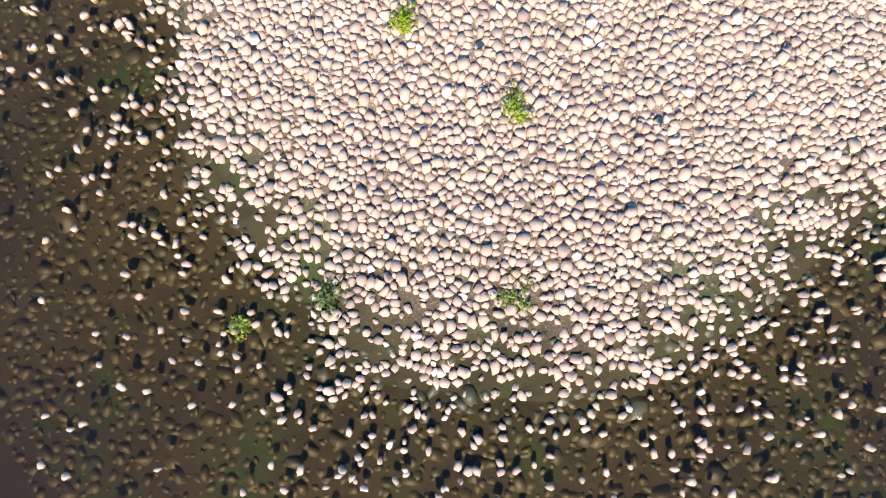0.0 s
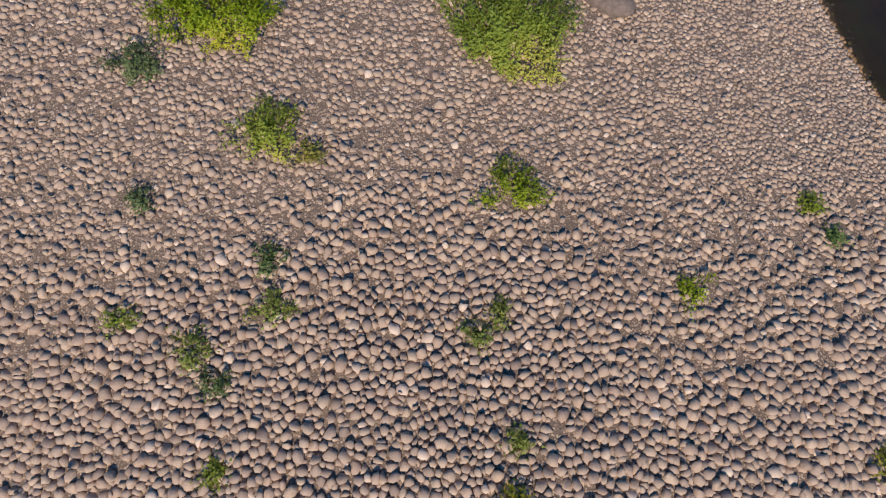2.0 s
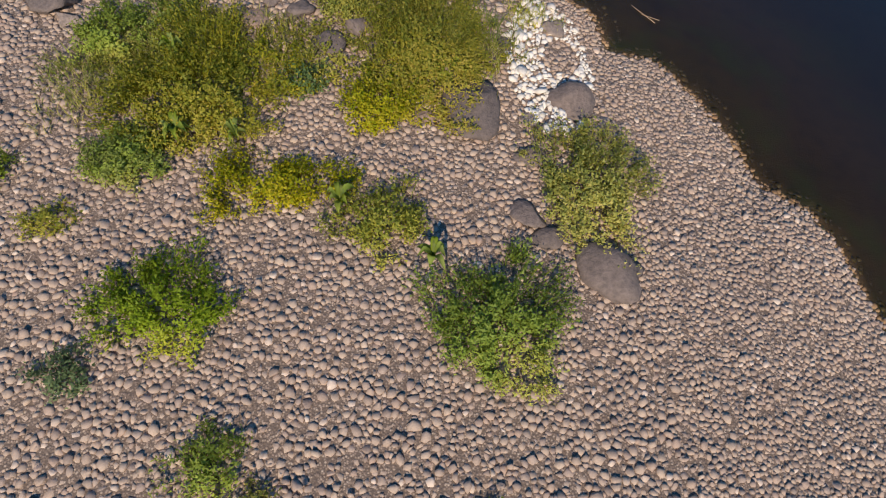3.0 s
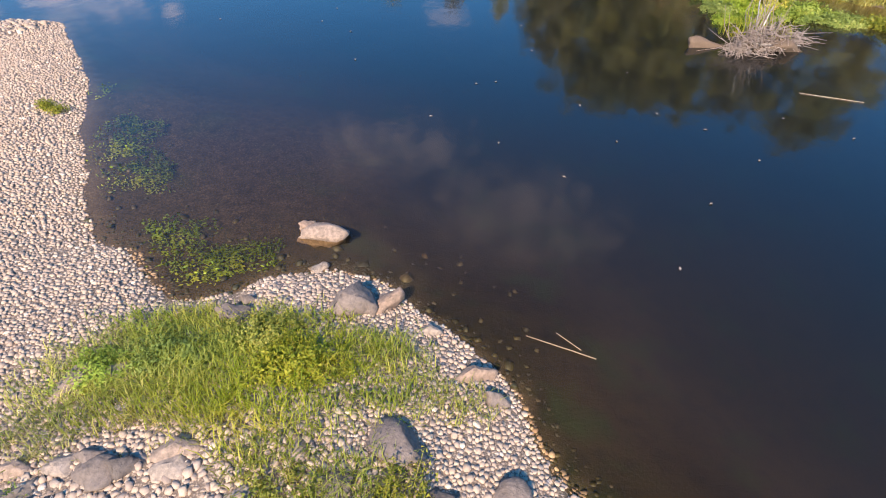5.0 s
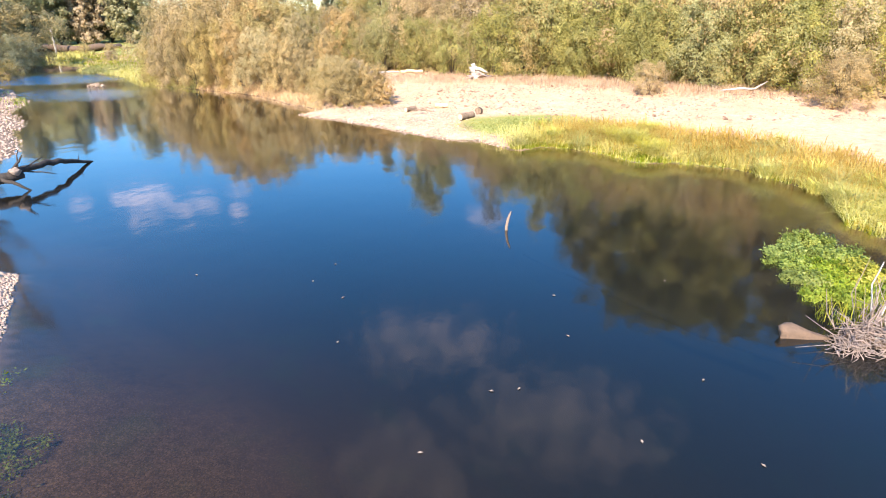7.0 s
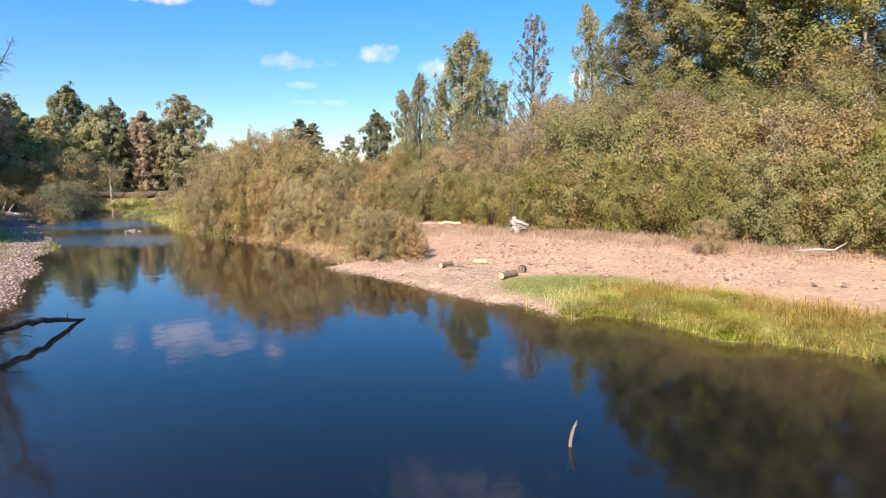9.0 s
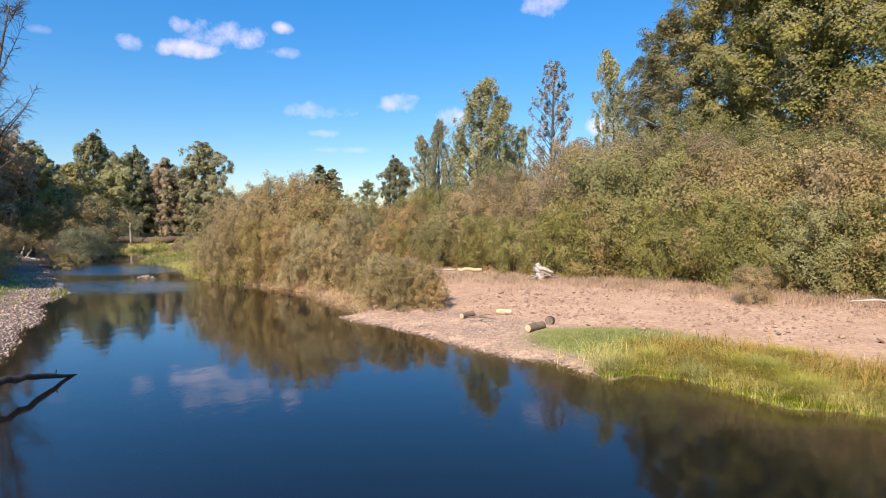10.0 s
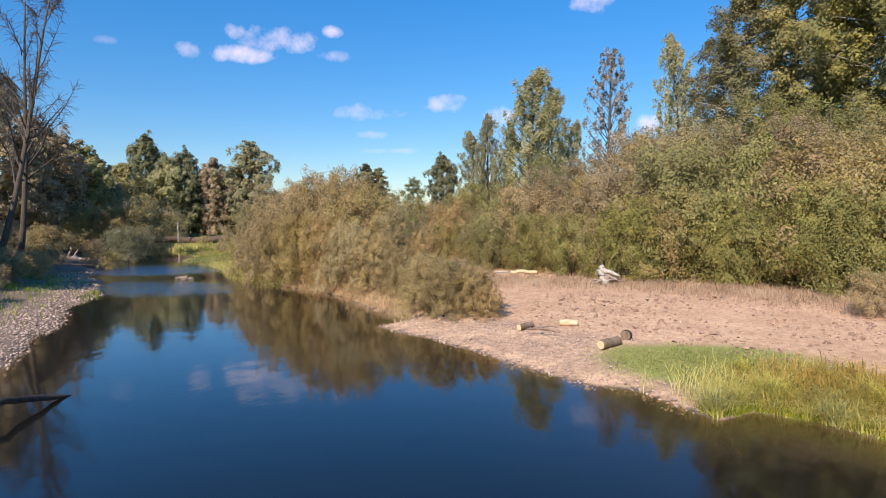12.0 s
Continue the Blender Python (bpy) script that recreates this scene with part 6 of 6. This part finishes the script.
def upper(x, y):
    """Where the cobbles of the south end give way to smaller ones bedded in fines."""
    return y + 0.9 * wobble(x, y, 0.8, 7.0) + rng.normal(size=np.shape(x)) * 0.7 > -4.2


coarse_keep = lambda x, y, z, d1, d2, d3: (rng.uniform(size=x.shape) < covered(x, y, d1)) & (d1 > -2.4) & (fine_side(x, y) < 0.5) & (d2 < 0) & (d3 < 0) & ~upper(x, y)
near = packed(-6.2, 5.2, -13.2, -1.0, 0.066, coarse_keep, lift=0.004, height=1.3, buried=0.25)
near[1][:, 2] = np.maximum(near[1][:, 2], 0.006)
inside = patch(near[1][:, 0], near[1][:, 1])
pavement_of(near, "pinkish grey rounded river cobbles", only=~inside)
middle_keep = lambda x, y, z, d1, d2, d3: (d1 > -0.1) & (fine_side(x, y) < 0.5) & (d2 < 0) & (d3 < 0) & upper(x, y)
pavement_of(packed(-6.2, 5.2, -7.5, 5.4, 0.057, middle_keep, 6, height=0.8, buried=0.85), "brownish river cobbles bedded in fines")
fine_keep = lambda x, y, z, d1, d2, d3: (d1 > -0.1) & (fine_side(x, y) >= 0.5) & (d2 < 0)
pavement_of(packed(-6.2, 5.0, -4.6, 5.4, 0.046, fine_keep, 6, height=0.85, buried=0.8), "fine pinkish gravel on the river side of the bar")
left_keep = lambda x, y, z, d1, d2, d3: (z > -0.012) & (d1 > -0.4) & ((x < -6.2) | (y > 5.4)) & (d1 < 2.4) & (y > 2) & (x > -10)
pavement_of(packed(-10.2, -3, 2, 13.6, 0.046, left_keep, 5, height=1.2, buried=0.4), "pale pinkish river gravel along the bay")
inner_keep = lambda x, y, z, d1, d2, d3: (d1 > 0) & (x < -6.2) & ((d1 >= 2.4) | (y <= 2) | (x <= -10))
pavement_of(packed(-14, -6, 0, 13.6, 0.1, inner_keep, 5), "pinkish grey rounded river cobbles")
pavement_of(packed(-19, -5.5, -7, 13, 0.16, lambda x, y, z, d1, d2, d3: (d1 > 0) & ((x < -14) | ((x < -6.2) & (y < 0))), 5, height=0.6), "pinkish grey rounded river cobbles")
sunk = stone_places(-5.5, 5.2, -13.4, 6.0, 0.1, lambda x, y, z, d1, d2, d3: (d1 < np.where(y < -6.5, 0.9, 0.05)) & (d1 > np.where(y < -3, -2.6, -0.35)))
bay = stone_places(-6.0, 1.2, 3.8, 8.2, 0.2, lambda x, y, z, d1, d2, d3: (d1 < -0.2) & (d1 > -1.6) & (rng.uniform(size=x.shape) < 0.75 * np.exp(d1 / 0.9)))
scatter("sunken_cobbles", bay, 0.06, 0.4, ground, "dark stones on the bed of the shallow bay", 0.1, COBBLE_WET, ROUGH_DOMES)
sunk[:, 2] -= 0.02 * (sunk[:, 2] > 0)
scatter("sunken_cobbles", sunk, 0.042, 0.3, ground, "dark algae-covered cobbles under the shallow water", 0.6, COBBLE_WET, ROUND_DOMES)
beach = stone_places(-13, 1, 26, 37, 0.15, lambda x, y, z, d1, d2, d3: (d2 > -0.25) & (d2 < 3.8) & (x < -0.5) & (((x + 0.4) / 2.8) ** 2 + ((y - 29.6) / 1.9) ** 2 > 1))
scatter("cobbles", beach, 0.03, 0.35, ground, "pale gravel of the far beach", shapes=ROUGH_DOMES)
bank = stone_places(-46, -17, 17, 47, 0.2, lambda x, y, z, d1, d2, d3: (d3 > -0.2) & (d3 < 4.5))
scatter("cobbles", bank, 0.04, 0.35, ground, "grey gravel of the shaded bank", shapes=ROUGH_DOMES)
shoal_far = stone_places(-37, -32, 43.5, 47, 0.2, lambda x, y, z, d1, d2, d3: z > -0.05)
scatter("cobbles", shoal_far, 0.08, 0.35, ground, "gravel shoal in the river", shapes=ROUGH_DOMES)
pale = stone_places(0.55, 1.9, 0.1, 2.3, 0.06, lambda x, y, z, d1, d2, d3: (np.hypot((x - 1.15) / 0.5, (y - 1.25) / 1.1) < 1) & (np.hypot((x - 1.3) / 0.22, (y - 1.35) / 0.3) > 1))
pale[:, 2] += 0.02
scatter("cobbles", pale, 0.032, 0.4, ground, "bleached white cobbles beside the boulders", mat=COBBLE_WHITE)
clods = stone_places(-7, 14, 30, 41, 0.24, lambda x, y, z, d1, d2, d3: (d2 > 4.0) & (rng.uniform(size=x.shape) < 0.42 + 0.6 * wobble(x, y, 1.3)))
scatter("clods", clods, 0.042, 0.5, ground, "dry clods and litter on the open soil", 0.1, CLOD, ROUGH_DOMES)
v_all, at_all, quads, tris = near
for v, at in zip(v_all[inside], at_all[inside]):
    ob = bulk("stone", v, [quads, tris], COBBLE, parent=ground)
    ob.location = at
